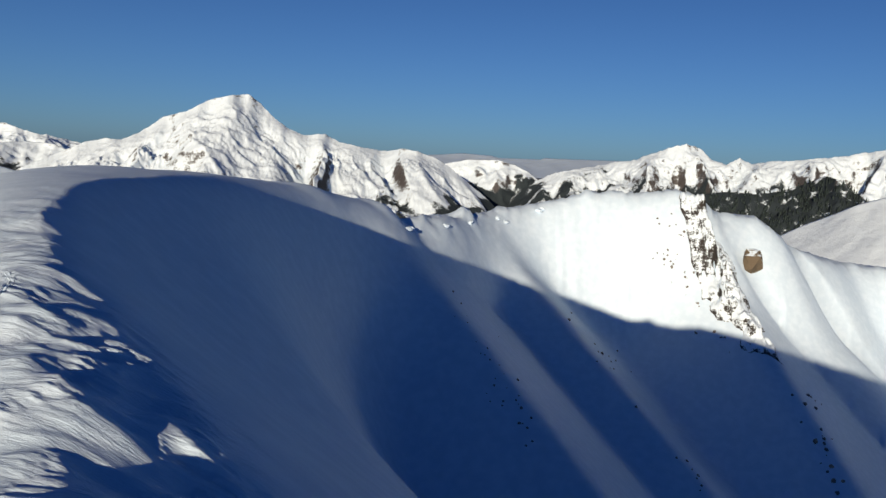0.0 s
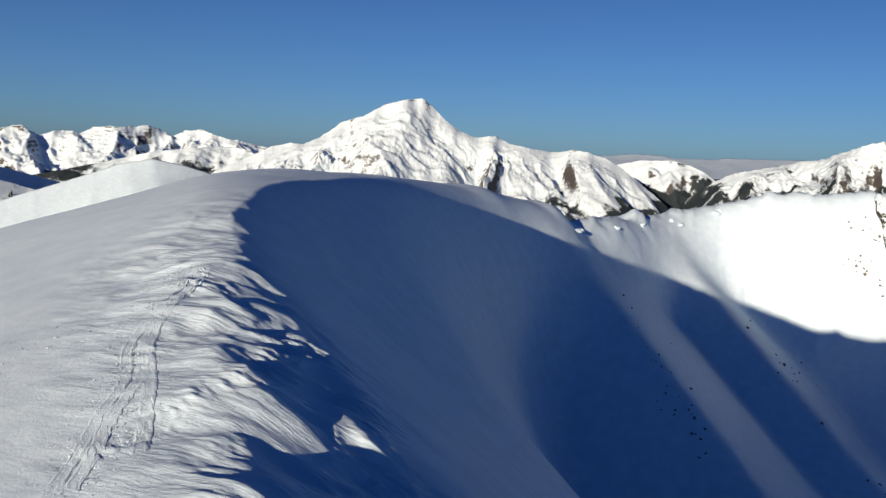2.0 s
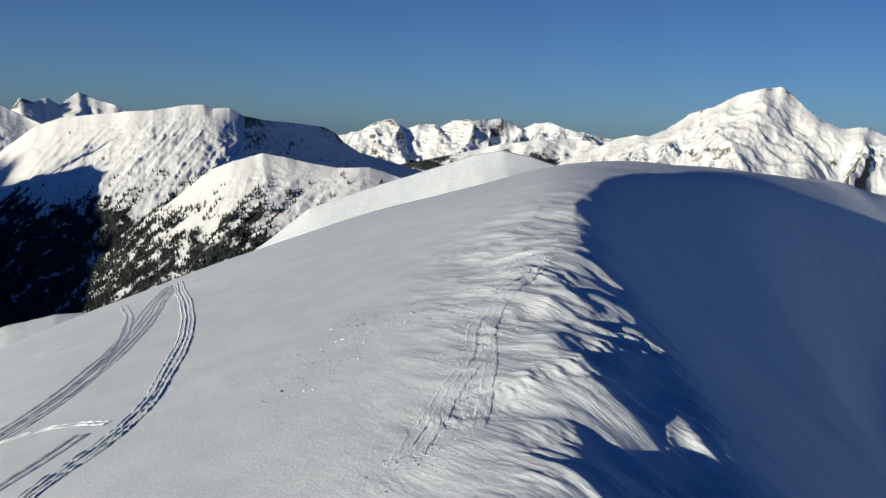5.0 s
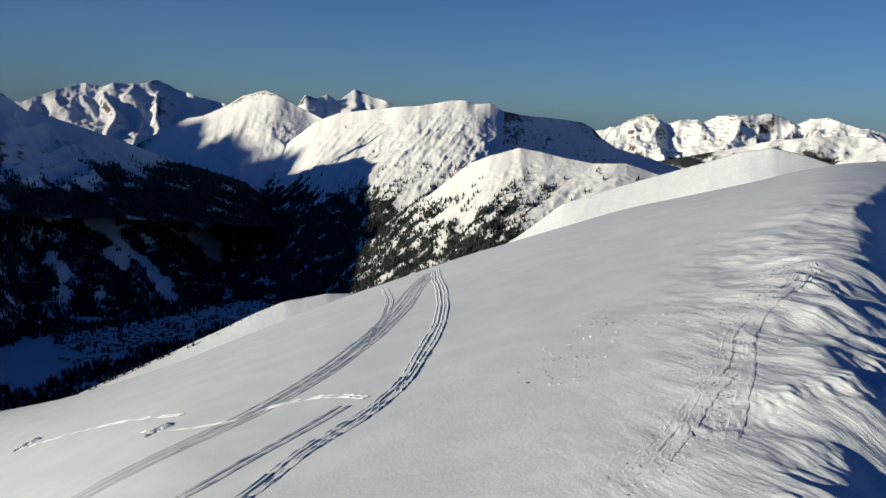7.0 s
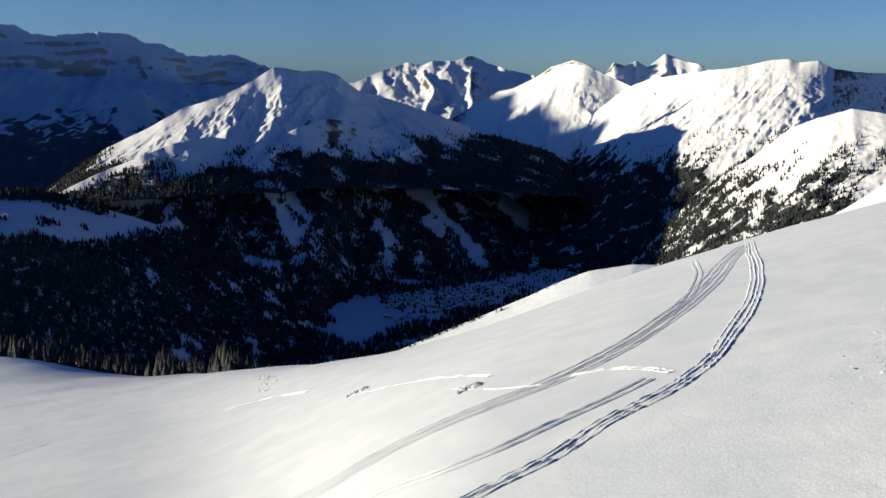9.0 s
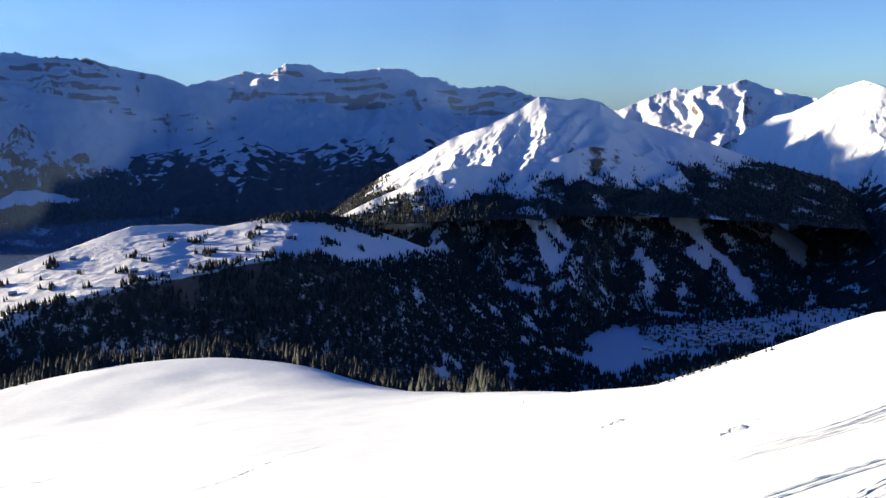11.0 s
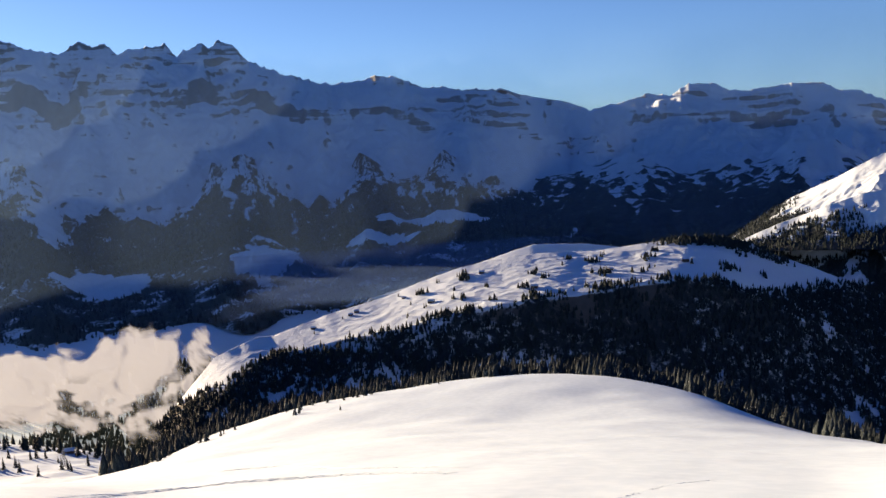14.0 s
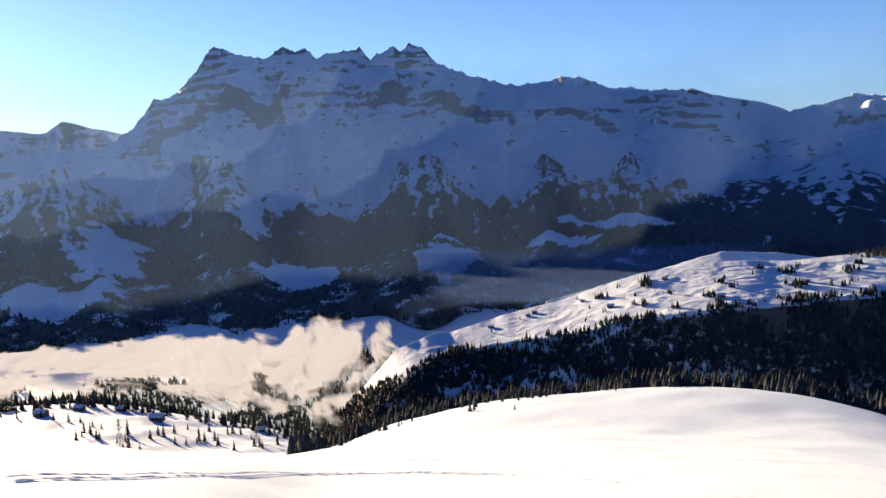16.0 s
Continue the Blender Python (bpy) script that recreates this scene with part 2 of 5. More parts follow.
def rounded(rows, parts):
    """A rounded run through the lip's rows, in plan: x, y and roll."""
    p = np.array([(*bearing(a, d).xy, w) for a, d, w in rows])
    out = []
    for k in range(len(p) - 1):
        p0, p1, p2, p3 = p[max(k - 1, 0)], p[k], p[k + 1], p[min(k + 2, len(p) - 1)]
        for t in np.arange(parts) / parts:
            out.append(0.5 * (2 * p1 + (p2 - p0) * t + (2 * p0 - 5 * p1 + 4 * p2 - p3) * t * t + (3 * p1 - p0 - 3 * p2 + p3) * t ** 3))
    return np.array(out + [p[-1]])


LIP = rounded(EDGE, 4)


def inside(x, y, poly):
    hit = np.zeros(x.shape, bool)
    for (ax, ay), (bx, by) in zip(poly, poly[1:] + poly[:1]):
        cross = ((ay > y) != (by > y))
        hit ^= cross & (x < (bx - ax) * (y - ay) / ((by - ay) or 1e-9) + ax)
    return hit


def knolls(x, y, r, az):
    """The rounded snow knolls below the flank."""
    wide = np.where(az > 105, np.exp(-np.abs((az - 105) / 26.0) ** 2.6), np.exp(-np.abs((105 - az) / 14.0) ** 3.6))
    main = 39.0 * wide * np.exp(-np.abs((r - 520) / 165.0) ** 2.2)
    small = 5.0 * np.exp(-((az - 82.5) / 3.5) ** 2) * np.exp(-((r - 400) / 70.0) ** 2)
    mounds = 0.0
    for a, d, high, wide_ in ((1.5, 258, 2.4, 5.0), (-4.5, 318, 3.2, 4.5), (-6.8, 345, 1.5, 3.5), (-12.6, 368, 3.0, 6.0), (-14.2, 374, 2.0, 7.0), (6.5, 226, 1.2, 8.0)):
        p = bearing(a, d)
        mounds = mounds + high * np.exp(-((x - p.x) ** 2 + (y - p.y) ** 2) / wide_ ** 2)
    return mounds + main + small + 2.2 * fbm(x / 120, y / 120, 3, 41) * smooth(120, 330, r) * smooth(74, 95, az)


CREST = {}


def ground_height(x, y):
    """The height of the snow; the lip and bowl matter only within 700 m."""
    r = np.hypot(x, y)
    close = (r < 700) & ((y > -450) & (x > -140))
    z = np.empty(x.shape)
    mask = np.zeros(x.shape)
    z[close] = shaped(x[close], y[close], True)
    mask[close] = CREST["wind"]
    z[~close] = shaped(x[~close], y[~close], False)
    CREST["mask"] = mask
    return z


def shaped(x, y, lipped):
    z = brow(x, y)
    r = np.hypot(x, y)
    bowl, best = np.zeros(x.shape, bool), np.full(x.shape, 999.0)
    if lipped:
        poly = [(q[0], q[1]) for q in LIP] + [tuple(bearing(a, 5200).xy) for a in (-62, -90, -124)]
        loose = smooth(60, 140, r)
        bowl = inside(x + loose * (0.4 * perlin(x / 4, y / 4, 61) + 0.8 * perlin(x / 13, y / 13, 62)), y + loose * (0.4 * perlin(x / 4, y / 4, 63) + 0.8 * perlin(x / 13, y / 13, 64)), poly)
        best, lead, deep = np.full(x.shape, 1e9), np.full(x.shape, -1e9), np.full(x.shape, 1e9)
        lip_z = brow(LIP[:, 0], LIP[:, 1])
        px, py, roll, along = x * 0, y * 0, x * 0, x * 0
        run = 0.0
        for (ax, ay, w), (bx, by, w2), za, zz in zip(LIP, LIP[1:], lip_z, lip_z[1:]):
            ex, ey = bx - ax, by - ay
            ll = ex * ex + ey * ey
            t = np.clip(((x - ax) * ex + (y - ay) * ey) / ll, 0, 1)
            cx, cy = ax + t * ex, ay + t * ey
            dd = np.hypot(x - cx, y - cy)
            best = np.minimum(best, dd)
            score = za + t * (zz - za) - 0.86 * dd
            near = score > lead
            lead, deep = np.where(near, score, lead), np.where(near, dd, deep)
            px, py, roll, along = np.where(near, cx, px), np.where(near, cy, py), np.where(near, w + t * (w2 - w), roll), np.where(near, run + t * math.sqrt(ll), along)
            run += math.sqrt(ll)
        zc = brow(px, py)
        flute = ridged(along / 34 + deep / 160, deep / 210, 3, 5)
        soft = 0.8 * roll + 1.2
        drop = 0.86 * deep - 0.56 * soft * (1 - np.exp(-deep / soft)) - np.maximum(deep - 260, 0) * 0.36
        zb = zc - drop + flute * smooth(4, 60, deep) * 1.2
        # broad hollows between the spurs: each falls away slowly and rises steeply to the next spur
        side = 0.82 * x + 0.57 * y + 5.0 * fbm(x / 90, y / 90, 2, 55)
        zb = zb + np.interp(side, *zip(*HOLLOWS)) * smooth(3, 40, deep) * smooth(55, 120, r)
        # the drop beside the cliff
        past = x - 124 - (y - 284) * 0.07 + 3.0 * fbm(x / 12, y / 12, 3, 57)
        zb = zb - 9.0 * smooth(0, 4, past) * np.exp(-np.maximum(past - 4, 0) / 16) * smooth(255, 300, y) * smooth(400, 372, r)
        for a, d, e, a2, d2, e2 in RIBS:
            p, q = bearing(a, d), bearing(a2, d2)
            ex, ey = q.x - p.x, q.y - p.y
            t = ((x - p.x) * ex + (y - p.y) * ey) / (ex * ex + ey * ey)
            tc = np.clip(t, 0, 2.2)
            off = np.hypot(x - p.x - tc * ex, y - p.y - tc * ey)
            zr = rise(e, d) + tc * (rise(e2, d2) - rise(e, d)) - 0.75 * (np.sqrt(off * off + 25.0) - 5.0) - 0.5
            m = np.maximum(zb, zr)
            zb = m + np.log(np.exp((zb - m) / 3.5) + np.exp((zr - m) / 3.5)) * 3.5
        z = np.where(bowl, np.minimum(zb, zc + 0.4), z)
        rim = np.exp(-best / 7.0) * smooth(2, -3, np.degrees(np.arctan2(-x, y))) * smooth(200, 240, r) * smooth(-40, -30, np.degrees(np.arctan2(-x, y)))
        z = z + rim * (2.4 * ridged(x / 8, y / 8, 3, 81) - 0.9)
    # wind ridges on the crest, broad swells on the flank
    az = np.degrees(np.arctan2(-x, y))
    wind = np.where(bowl, np.exp(-best / 2.0), np.exp(-(best / 7.6) ** 2.4)) * smooth(-40, 0, az) * smooth(100, 40, r)
    u, v = x * 0.40 + y * 0.92, x * 0.92 - y * 0.40
    wx, wy = u + 0.35 * perlin(x / 2.2, y / 2.2, 3) + 0.8 * perlin(x / 7, y / 7, 5), v + 1.5 * perlin(x / 9, y / 9, 4)
    CREST["wind"] = wind
    z = z - SUNK * np.where(bowl, 1.0, np.exp(-best / 6.0)) * smooth(-40, 0, az) * smooth(110, 50, r)
    # the broad back of the crest beside the lip
    z = z + 0.25 * np.where(bowl, 0, smooth(0, 8.5, best) * smooth(26, 9, best)) * smooth(-40, 0, az) * smooth(62, 30, r)
    plates = ridged(wx / 0.75, wy / 3.0, 3, 9, 0.7)
    ragged = np.clip(0.35 + 1.4 * fbm(x / 3.2, y / 5.0, 3, 71), 0.05, 1.2)
    z = z + wind * (0.13 * np.maximum(plates, -0.3) * ragged * (1 + 0.6 * smooth(36, 24, r)) + 0.24 * ridged(wx / 3.0, wy / 7.0, 2, 15) + 0.46 * fbm(x / 7, y / 7, 3, 77))
    calm = smooth(230, 40, r) * smooth(120, 60, az)
    z = z + np.where(bowl, 0.1, 1) * calm * (0.004 * ridged(wx / 2.5, wy / 11.0, 2, 21) + 0.004 * fbm(x / 0.9, y / 0.9, 3, 25) + 0.02 * fbm(x / 6, y / 14, 2, 27)) + 0.45 * fbm(x / 45, y / 45, 3, 31) * smooth(25, 110, r) * np.where(bowl, 0.4, 1)
    z = z + knolls(x, y, r, az)
    return np.maximum(z, FLOOR + 6 * fbm(x / 300, y / 300, 3, 51))


def rings():
    near = np.geomspace(0.02, 10, 18)[:-1]
    mid = np.concatenate([np.geomspace(10, 60, 430)[:-1], np.geomspace(60, 620, 230)[:-1]])
    far = np.geomspace(620, 4950, 44)
    return np.concatenate([near, mid, far])


az_view = np.concatenate([np.arange(-34, 44, 0.17), np.arange(44, 156, 0.5)])
az_rest = np.arange(156, 326, 2.0)
AZ, RR = np.meshgrid(np.radians(np.concatenate([az_view, az_rest])), rings())
gx, gy = -np.sin(AZ) * RR, np.cos(AZ) * RR
gz = ground_height(gx, gy)
ground = sheet("ground", gx, gy, gz, SNOW, CREST["mask"], closed=True)
tagged(ground, "wind-packed white snow on a summit ridge above a shaded bowl", "snow", kind="structure")


# ---- mountains ----
FIELDS = {}


def eroded(X, Y, Z, size, octaves=4, seed=0, branch=1.1):
    """Branching gullies that run down a slope: sharp crests near 1, rounded beds near -1; size: their spacing in metres."""
    Xi, Xj, Yi, Yj, Zi, Zj = *np.gradient(X), *np.gradient(Y), *np.gradient(Z)
    det = Xi * Yj - Xj * Yi
    gx, gy = (Zi * Yj - Zj * Yi) / det, (Xi * Zj - Xj * Zi) / det
    steep = np.hypot(gx, gy) + 1e-6
    gx, gy = gx / steep, gy / steep
    ex, ey, out, amp, total = 0 * X, 0 * X, 0 * X, 1.0, 0.0
    for o in range(octaves):
        k = 2.0 ** o / size
        px, py = X * k, Y * k
        dx, dy = -(gy + branch * ey), gx + branch * ex
        ll = np.hypot(dx, dy) + 1e-6
        dx, dy = dx / ll, dy / ll
        ix, iy = np.floor(px), np.floor(py)
        c, s_, wt = 0 * X, 0 * X, 1e-9
        for a in (-1, 0, 1):
            for b in (-1, 0, 1):
                h = hashed(ix + a, iy + b, seed + o * 17)
                qx, qy = px - ix - a - 0.5 - 0.4 * np.cos(h), py - iy - b - 0.5 - 0.4 * np.sin(h)
                w = np.exp(-2.2 * (qx * qx + qy * qy))
                m = 2 * math.pi * (qx * dx + qy * dy) * 0.9
                c, s_, wt = c + w * np.cos(m), s_ + w * np.sin(m), wt + w
        c, s_ = c / wt, s_ / wt
        out = out + amp * (1 - 2 * np.sqrt(np.clip(0.5 - 0.5 * c, 0, 1)))
        ex, ey, total, amp = ex - s_ * dx * amp, ey - s_ * dy * amp, total + amp, amp * 0.55
    return out / total


def softened(values, az, width):
    """A run of values smoothed over so many degrees."""
    k = max(int(width / (az[1] - az[0])), 1)
    kern = np.hanning(2 * k + 3)[1:-1]
    return np.convolve(np.pad(values, k, mode="edge"), kern / kern.sum(), "valid")


def mountain(name, label, skyline, dist, front, foot, mat, cols=420, rows=110, spur=0.2, spur_size=0.35, fine=0.03, bend=1.15, wander=0.12, seed=1, back=0.35, wood=None, shelf=None, slant=0.0, strata=0.0, rib_part=1.0, gully=0.2, crag=0.3, rill=0.45, clear=(), fan=None, thin=0.0, jag=0.03, cliff=None):
    """A range whose crest runs through a skyline of (bearing, angle); dist: crest distance at its two ends; front: run down to its foot."""
    skyline = sorted(skyline)
    skyline = [(skyline[0][0] - 3.0, skyline[0][1] - 7.0)] + skyline + [(skyline[-1][0] + 3.0, skyline[-1][1] - 7.0)]
    a0, a1 = skyline[0][0], skyline[-1][0]
    az = np.linspace(a0, a1, cols)
    t = (az - a0) / (a1 - a0)
    d = np.interp(az, *zip(*dist)) if len(dist) > 2 else dist[0] + (dist[1] - dist[0]) * t
    mean = float(d.mean())
    d = d + front * wander * 2 * fbm(az / 4.0, az * 0 + seed, 3, seed)
    ds = softened(d, az, 3.0)
    el = np.interp(az, [s[0] for s in skyline], [s[1] for s in skyline])
    el = el + jag * ridged(az / 1.1, az * 0 + seed, 4, seed + 31, 0.6) - 0.3 * jag
    zc = EYE + np.tan(np.radians(el)) * d
    zs = softened(zc, az, 3.5)
    v = np.concatenate([-np.linspace(1, 0, 9)[:-1] ** 1.3 * back, np.linspace(0, 1, rows) ** 1.25])
    V, A = np.meshgrid(v, np.radians(az), indexing="ij")
    D = ds[None] + (d - ds)[None] * np.exp(-np.abs(V) / 0.2) - V * front
    X, Y = -np.sin(A) * D, np.cos(A) * D
    Zc = zs[None] + (zc - zs)[None] * np.exp(-np.abs(V) / 0.05)
    vv = np.clip(V, 0, 1)
    prof = vv ** bend
    if shelf:
        sv = softened(np.interp(az, [q[0] for q in shelf], [q[1] for q in shelf]), az, 6.0)[None]
        sd = softened(np.interp(az, [q[0] for q in shelf], [q[2] for q in shelf]), az, 6.0)[None]
        prof = np.where(vv < sv, sd * vv / sv, sd + (1 - sd) * (np.maximum(vv - sv, 0) / (1 - sv)) ** 0.9)
    if not isinstance(foot, (int, float)):
        foot = softened(np.interp(az, *zip(*foot)), az, 9.0)[None]
    high = np.maximum(Zc - foot, 1.0)
    Z = Zc - high * prof - np.maximum(-V, 0) * front * 0.75
    if cliff:  # a steep band of rock that runs along under the crest, broken here and there
        at, tall = cliff
        edge = at + 0.06 * fbm(A * 14, A * 0 + seed, 3, seed + 41)
        whole = np.clip(0.8 + 1.2 * fbm(A * 11, A * 0 + 2.0 * seed, 2, seed + 43), 0.1, 1.3)
        Z = Z - high * tall * whole * smooth(edge, edge + 0.04, vv) * smooth(0.6, 0.25, vv)
    s = front * spur_size
    arc = A * mean
    if fan:
        arc = (radians(fan[0]) + (A - radians(fan[0])) / (1 + fan[1] * vv)) * mean
    body = smooth(0.0, 0.12 if strata else 0.2, vv) * (1 - 0.7 * smooth(0.75, 1.0, vv))
    bend_x = 0.35 * fbm(X / s / 2.5, Y / s / 2.5, 3, seed + 5)
    ribs = ridged(arc / s + slant * vv + bend_x, vv * 0.8 + seed + 0.3 * bend_x, 2, seed + 1, 0.5)
    crags = fbm(X / s / 0.7, Y / s / 0.7, 5, seed + 3, 0.5)
    Z = Z + high * spur * body * (rib_part * (ribs - 0.55) + crag * crags)
    gullies = eroded(X, Y, Z, s * rill, 4, seed + 2)
    Z = Z + s * rill * 0.3 * gully * body * np.minimum(gullies, 0.9) * np.clip(0.75 + fbm(X / s / 1.5, Y / s / 1.5, 2, seed + 6), 0.15, 1.3)
    Z = Z + high * fine * ridged(X / s * 4, Y / s * 4, 4, seed + 9) * (0.3 + smooth(0, 0.1, vv))
    if strata:
        bed = (Z + 1.1 * strata * fbm(X / 420, Y / 420, 4, seed + 15)) / strata
        f = bed - np.floor(bed)
        Z = Z + strata * 0.6 * (smooth(0.25, 0.6, f) - f) * smooth(foot + 0.5 * high, foot + 0.72 * high, Z) * smooth(0.0, 0.04, vv) * np.clip(0.2 + 2.0 * fbm(X / 330, Y / 330, 3, seed + 16), 0, 1)
    w = wood(X, Y, Z, vv, A, ribs + 0.5 * gullies) if wood else X * 0 - 1
    for ca, cv, wa, wv in clear:
        far = np.hypot((np.degrees(A) - ca) / wa, (vv - cv) / wv) + 0.5 * fbm(X / 90, Y / 90, 3, seed + 21)
        w = w - 1.4 * smooth(1.25, 0.75, far)
    FIELDS[name] = (X, Y, Z, w)
    ob = sheet(name, X, Y, Z, mat, w - thin)
    return tagged(ob, label, "mountain", kind="structure")


def diagonal_wood(middle, run, first, full, period, seed, under):
    """Strips of wood that run aslant down a slope and close into a forest lower down; run: degrees of bearing a whole slope's fall; under: the height below which it is closed."""
    def density(x, y, z, v, a, el):
        q = np.degrees(a) - run * v
        strips = ridged(q / period / 2 + 0.3 * fbm(x / 90, y / 90, 2, seed), v * 2.0, 2, seed + 1)
        ragged = fbm(x / 30, y / 30, 4, seed + 2)
        low = smooth(full - 0.12, full + 0.05, v + 0.14 * fbm(x / 120, y / 120, 3, seed + 3))
        low = np.maximum(low, smooth(under + 22, under - 22, z + 30 * fbm(x / 70, y / 70, 3, seed + 4)))
        return np.maximum(low, smooth(0.25, 0.75, strips) * smooth(first - 0.12, full, v) * 1.1) * smooth(middle - 3, middle, np.degrees(a)) + 0.45 * ragged - 0.1
    return density


GLADES = [  # snowy glades on the forest hill: bearing and angle at both ends, width
    (80.5, -6.3, 78.6, -10.5, 0.45), (78.8, -7.5, 78.0, -9.0, 0.3), (75.4, -5.4, 72.9, -7.1, 0.45), (70.7, -7.5, 67.5, -10.3, 0.4), (67.5, -10.3, 65.7, -12.8, 0.35),
    (66.5, -6.4, 62.5, -7.4, 0.4), (64.5, -8.5, 62.4, -10.5, 0.4), (62.4, -10.5, 62.3, -12.6, 0.35), (70.6, -4.4, 68.3, -5.7, 0.3), (83.5, -11.8, 80.0, -12.2, 0.25),
    (73.2, -9.6, 72.4, -11.0, 0.3), (69.8, -9.4, 68.9, -10.2, 0.25), (90.5, -7.2, 87.5, -7.6, 0.3),
]


def hill_wood(x, y, z, v, a, el):
    """Wood broken by slanting glades and many small openings; thin and frosted under the top."""
    az, up = np.degrees(a), np.degrees(np.arctan2(z - EYE, np.hypot(x, y)))
    az, up = az + 0.35 * fbm(x / 60, y / 60, 3, 70), up + 0.3 * fbm(x / 60, y / 60, 3, 72)
    open_ = 0.0
    for a0, e0, a1, e1, w in GLADES:
        ex, ey = a1 - a0, e1 - e0
        t = np.clip(((az - a0) * ex + (up - e0) * ey) / (ex * ex + ey * ey), 0, 1)
        open_ = np.maximum(open_, smooth(w * 1.5, w * 0.5, np.hypot(az - a0 - t * ex, up - e0 - t * ey)))
    specks = smooth(0.1, 0.55, fbm(x / 18, y / 30, 3, 73)) * smooth(-0.3, 0.4, fbm(x / 140, y / 140, 3, 74)) * 0.7
    bald = np.exp(-((az - 84.5) / 2.6) ** 2 - ((v - 0.12) / 0.13) ** 2)
    closed = np.where(az > 79.5, smooth(0.0, 0.1, v), smooth(0.03, 0.34, v + 0.1 * fbm(x / 80, y / 80, 3, 76)))
    return 0.95 * closed - 1.1 * open_ - specks - 0.9 * bald + 0.3 * fbm(x / 40, y / 40, 3, 75)


def buttress_wood(x, y, z, v, a, el):
    """Wood on the ribs of the buttresses: fine streaks above, closed below."""
    az = np.degrees(a)
    streak = ridged(az / 0.9 + 0.5 * fbm(x / 260, y / 260, 3, 81), v * 1.6, 3, 82, 0.6)
    return 0.8 * smooth(0.02, 0.5, v + 0.1 * fbm(x / 200, y / 200, 3, 83)) + 0.8 * streak * smooth(0.8, 0.3, v) + 0.25 * el * smooth(0.8, 0.2, v) + 0.3 * fbm(x / 70, y / 70, 3, 84) - 0.12


def treeline(low, high, amount=1.0, scale=120.0, seed=3, on_ribs=0.0):
    """Wood that thins out between two heights, in patches."""
    def density(x, y, z, v, a, el):
        up = z - on_ribs * (high - low) * el + 0.5 * (high - low) * fbm(x / scale, y / scale, 4, seed)
        return smooth(high, low, up) * amount + 0.4 * fbm(x / scale * 1.7, y / scale * 1.7, 4, seed + 2) - 0.05
    return density


ALPINE = mountain_material("alpine_snow_and_rock", 40.0, (0.05, 0.048, 0.05), 0.60, mix=(0.5, 0.3, 0.6))
# the paler wood in CRAG and BUTTRESS has haze put into its colour
CRAG = mountain_material("limestone_and_snow", 130.0, (0.17, 0.18, 0.195), 0.62, (0.03, 0.037, 0.043), (0.55, 0.8, 0.3), 7.0)
BUTTRESS = mountain_material("haze_paled_wood_and_snow", 80.0, (0.12, 0.12, 0.13), 0.55, (0.035, 0.045, 0.05))
FORESTED = mountain_material("snow_and_spruce_wood", 60.0, (0.06, 0.06, 0.065))
OPEN_SLOPE = mountain_material("open_snow_slope", 30.0, (0.045, 0.045, 0.05), 0.5, mix=(0.5, 0.3, 0.6))

mountain("big_peak", "broad snow-covered peak with fluted ribs and a dark summit rock", [(23.62, -1.98), (21.14, -0.78), (19.87, -0.16), (18.57, 0.16), (17.75, 0.1), (16.75, 0.57), (15.25, 1.69), (13.88, 2.1), (12.44, 2.94), (11.29, 3.27), (10.04, 3.42), (9.24, 2.86), (8.57, 2.17), (7.64, 1.49), (6.53, 1), (5.06, 1.15), (4.11, 0.68), (2.6, 0.38), (1.09, 0.23), (-0.22, 0.45), (-1.36, 0.28), (-2.52, -0.11), (-3.5, -0.74), (-4.69, -1.63), (-6.08, -2.7), (-6.68, -3.31), (-8, -4.5)],
         (3000, 3300), 1100, -330, ALPINE, 660, 160, 0.2, 0.22, 0.011, 0.9, 0.04, 11, fan=(10.5, 0.6), gully=0.75, rill=0.35, crag=0.15, jag=0.06, wood=treeline(-200, -90))
mountain("low_hills", "low snowy hills with dark wooded flanks", [(1, -2.5), (-1, -1.0), (-3.1, -0.38), (-4.6, -0.04), (-6.49, 0.01), (-7.64, -0.23), (-8.61, -0.67), (-9.59, -1.37), (-11.5, -2.6)],
         (3600, 3600), 500, -330, FORESTED, 200, 60, 0.14, 0.3, 0.02, 1.0, 0.1, 12, wood=treeline(-150, -20))
mountain("frosted_peak", "rounded snowy peak with frosted trees on its crest", [(-7.5, -2.6), (-8.84, -1.41), (-10.3, -0.7), (-12.14, -0.3), (-14.31, 0.26), (-15.38, 0.42), (-16.96, 1.05), (-17.99, 1.46), (-18.68, 1.6), (-19.58, 1.35), (-20.33, 0.67), (-21.21, 0.42), (-22.02, 0.86), (-22.72, 0.53), (-23.71, 0.72), (-25.98, 0.94), (-27.55, 1.18), (-28.47, 1.33), (-29.06, 1.52), (-30.2, 1.71), (-34, 1.9)],
         (3300, 3300), 800, -330, ALPINE, 480, 120, 0.22, 0.24, 0.02, 1.0, 0.06, 13, gully=0.5, rill=0.4, crag=0.15, jag=0.12, wood=treeline(-130, 20, 0.8, 90))
mountain("wooded_hill", "dark spruce wood on a snowy hill", [(-17, -4.5), (-19, -2.2), (-19.98, -1.52), (-21.51, -1.25), (-23.22, -1.33), (-24.53, -1.07), (-26.1, -0.45), (-27.02, 0.06), (-27.98, -0.17), (-28.83, -0.97), (-31, -2.2), (-35, -3.5)],
         (2300, 2300), 600, -350, FORESTED, 220, 70, 0.1, 0.35, 0.015, 1.0, 0.1, 14, wood=treeline(0, 80, 0.9, 60), thin=0.08)
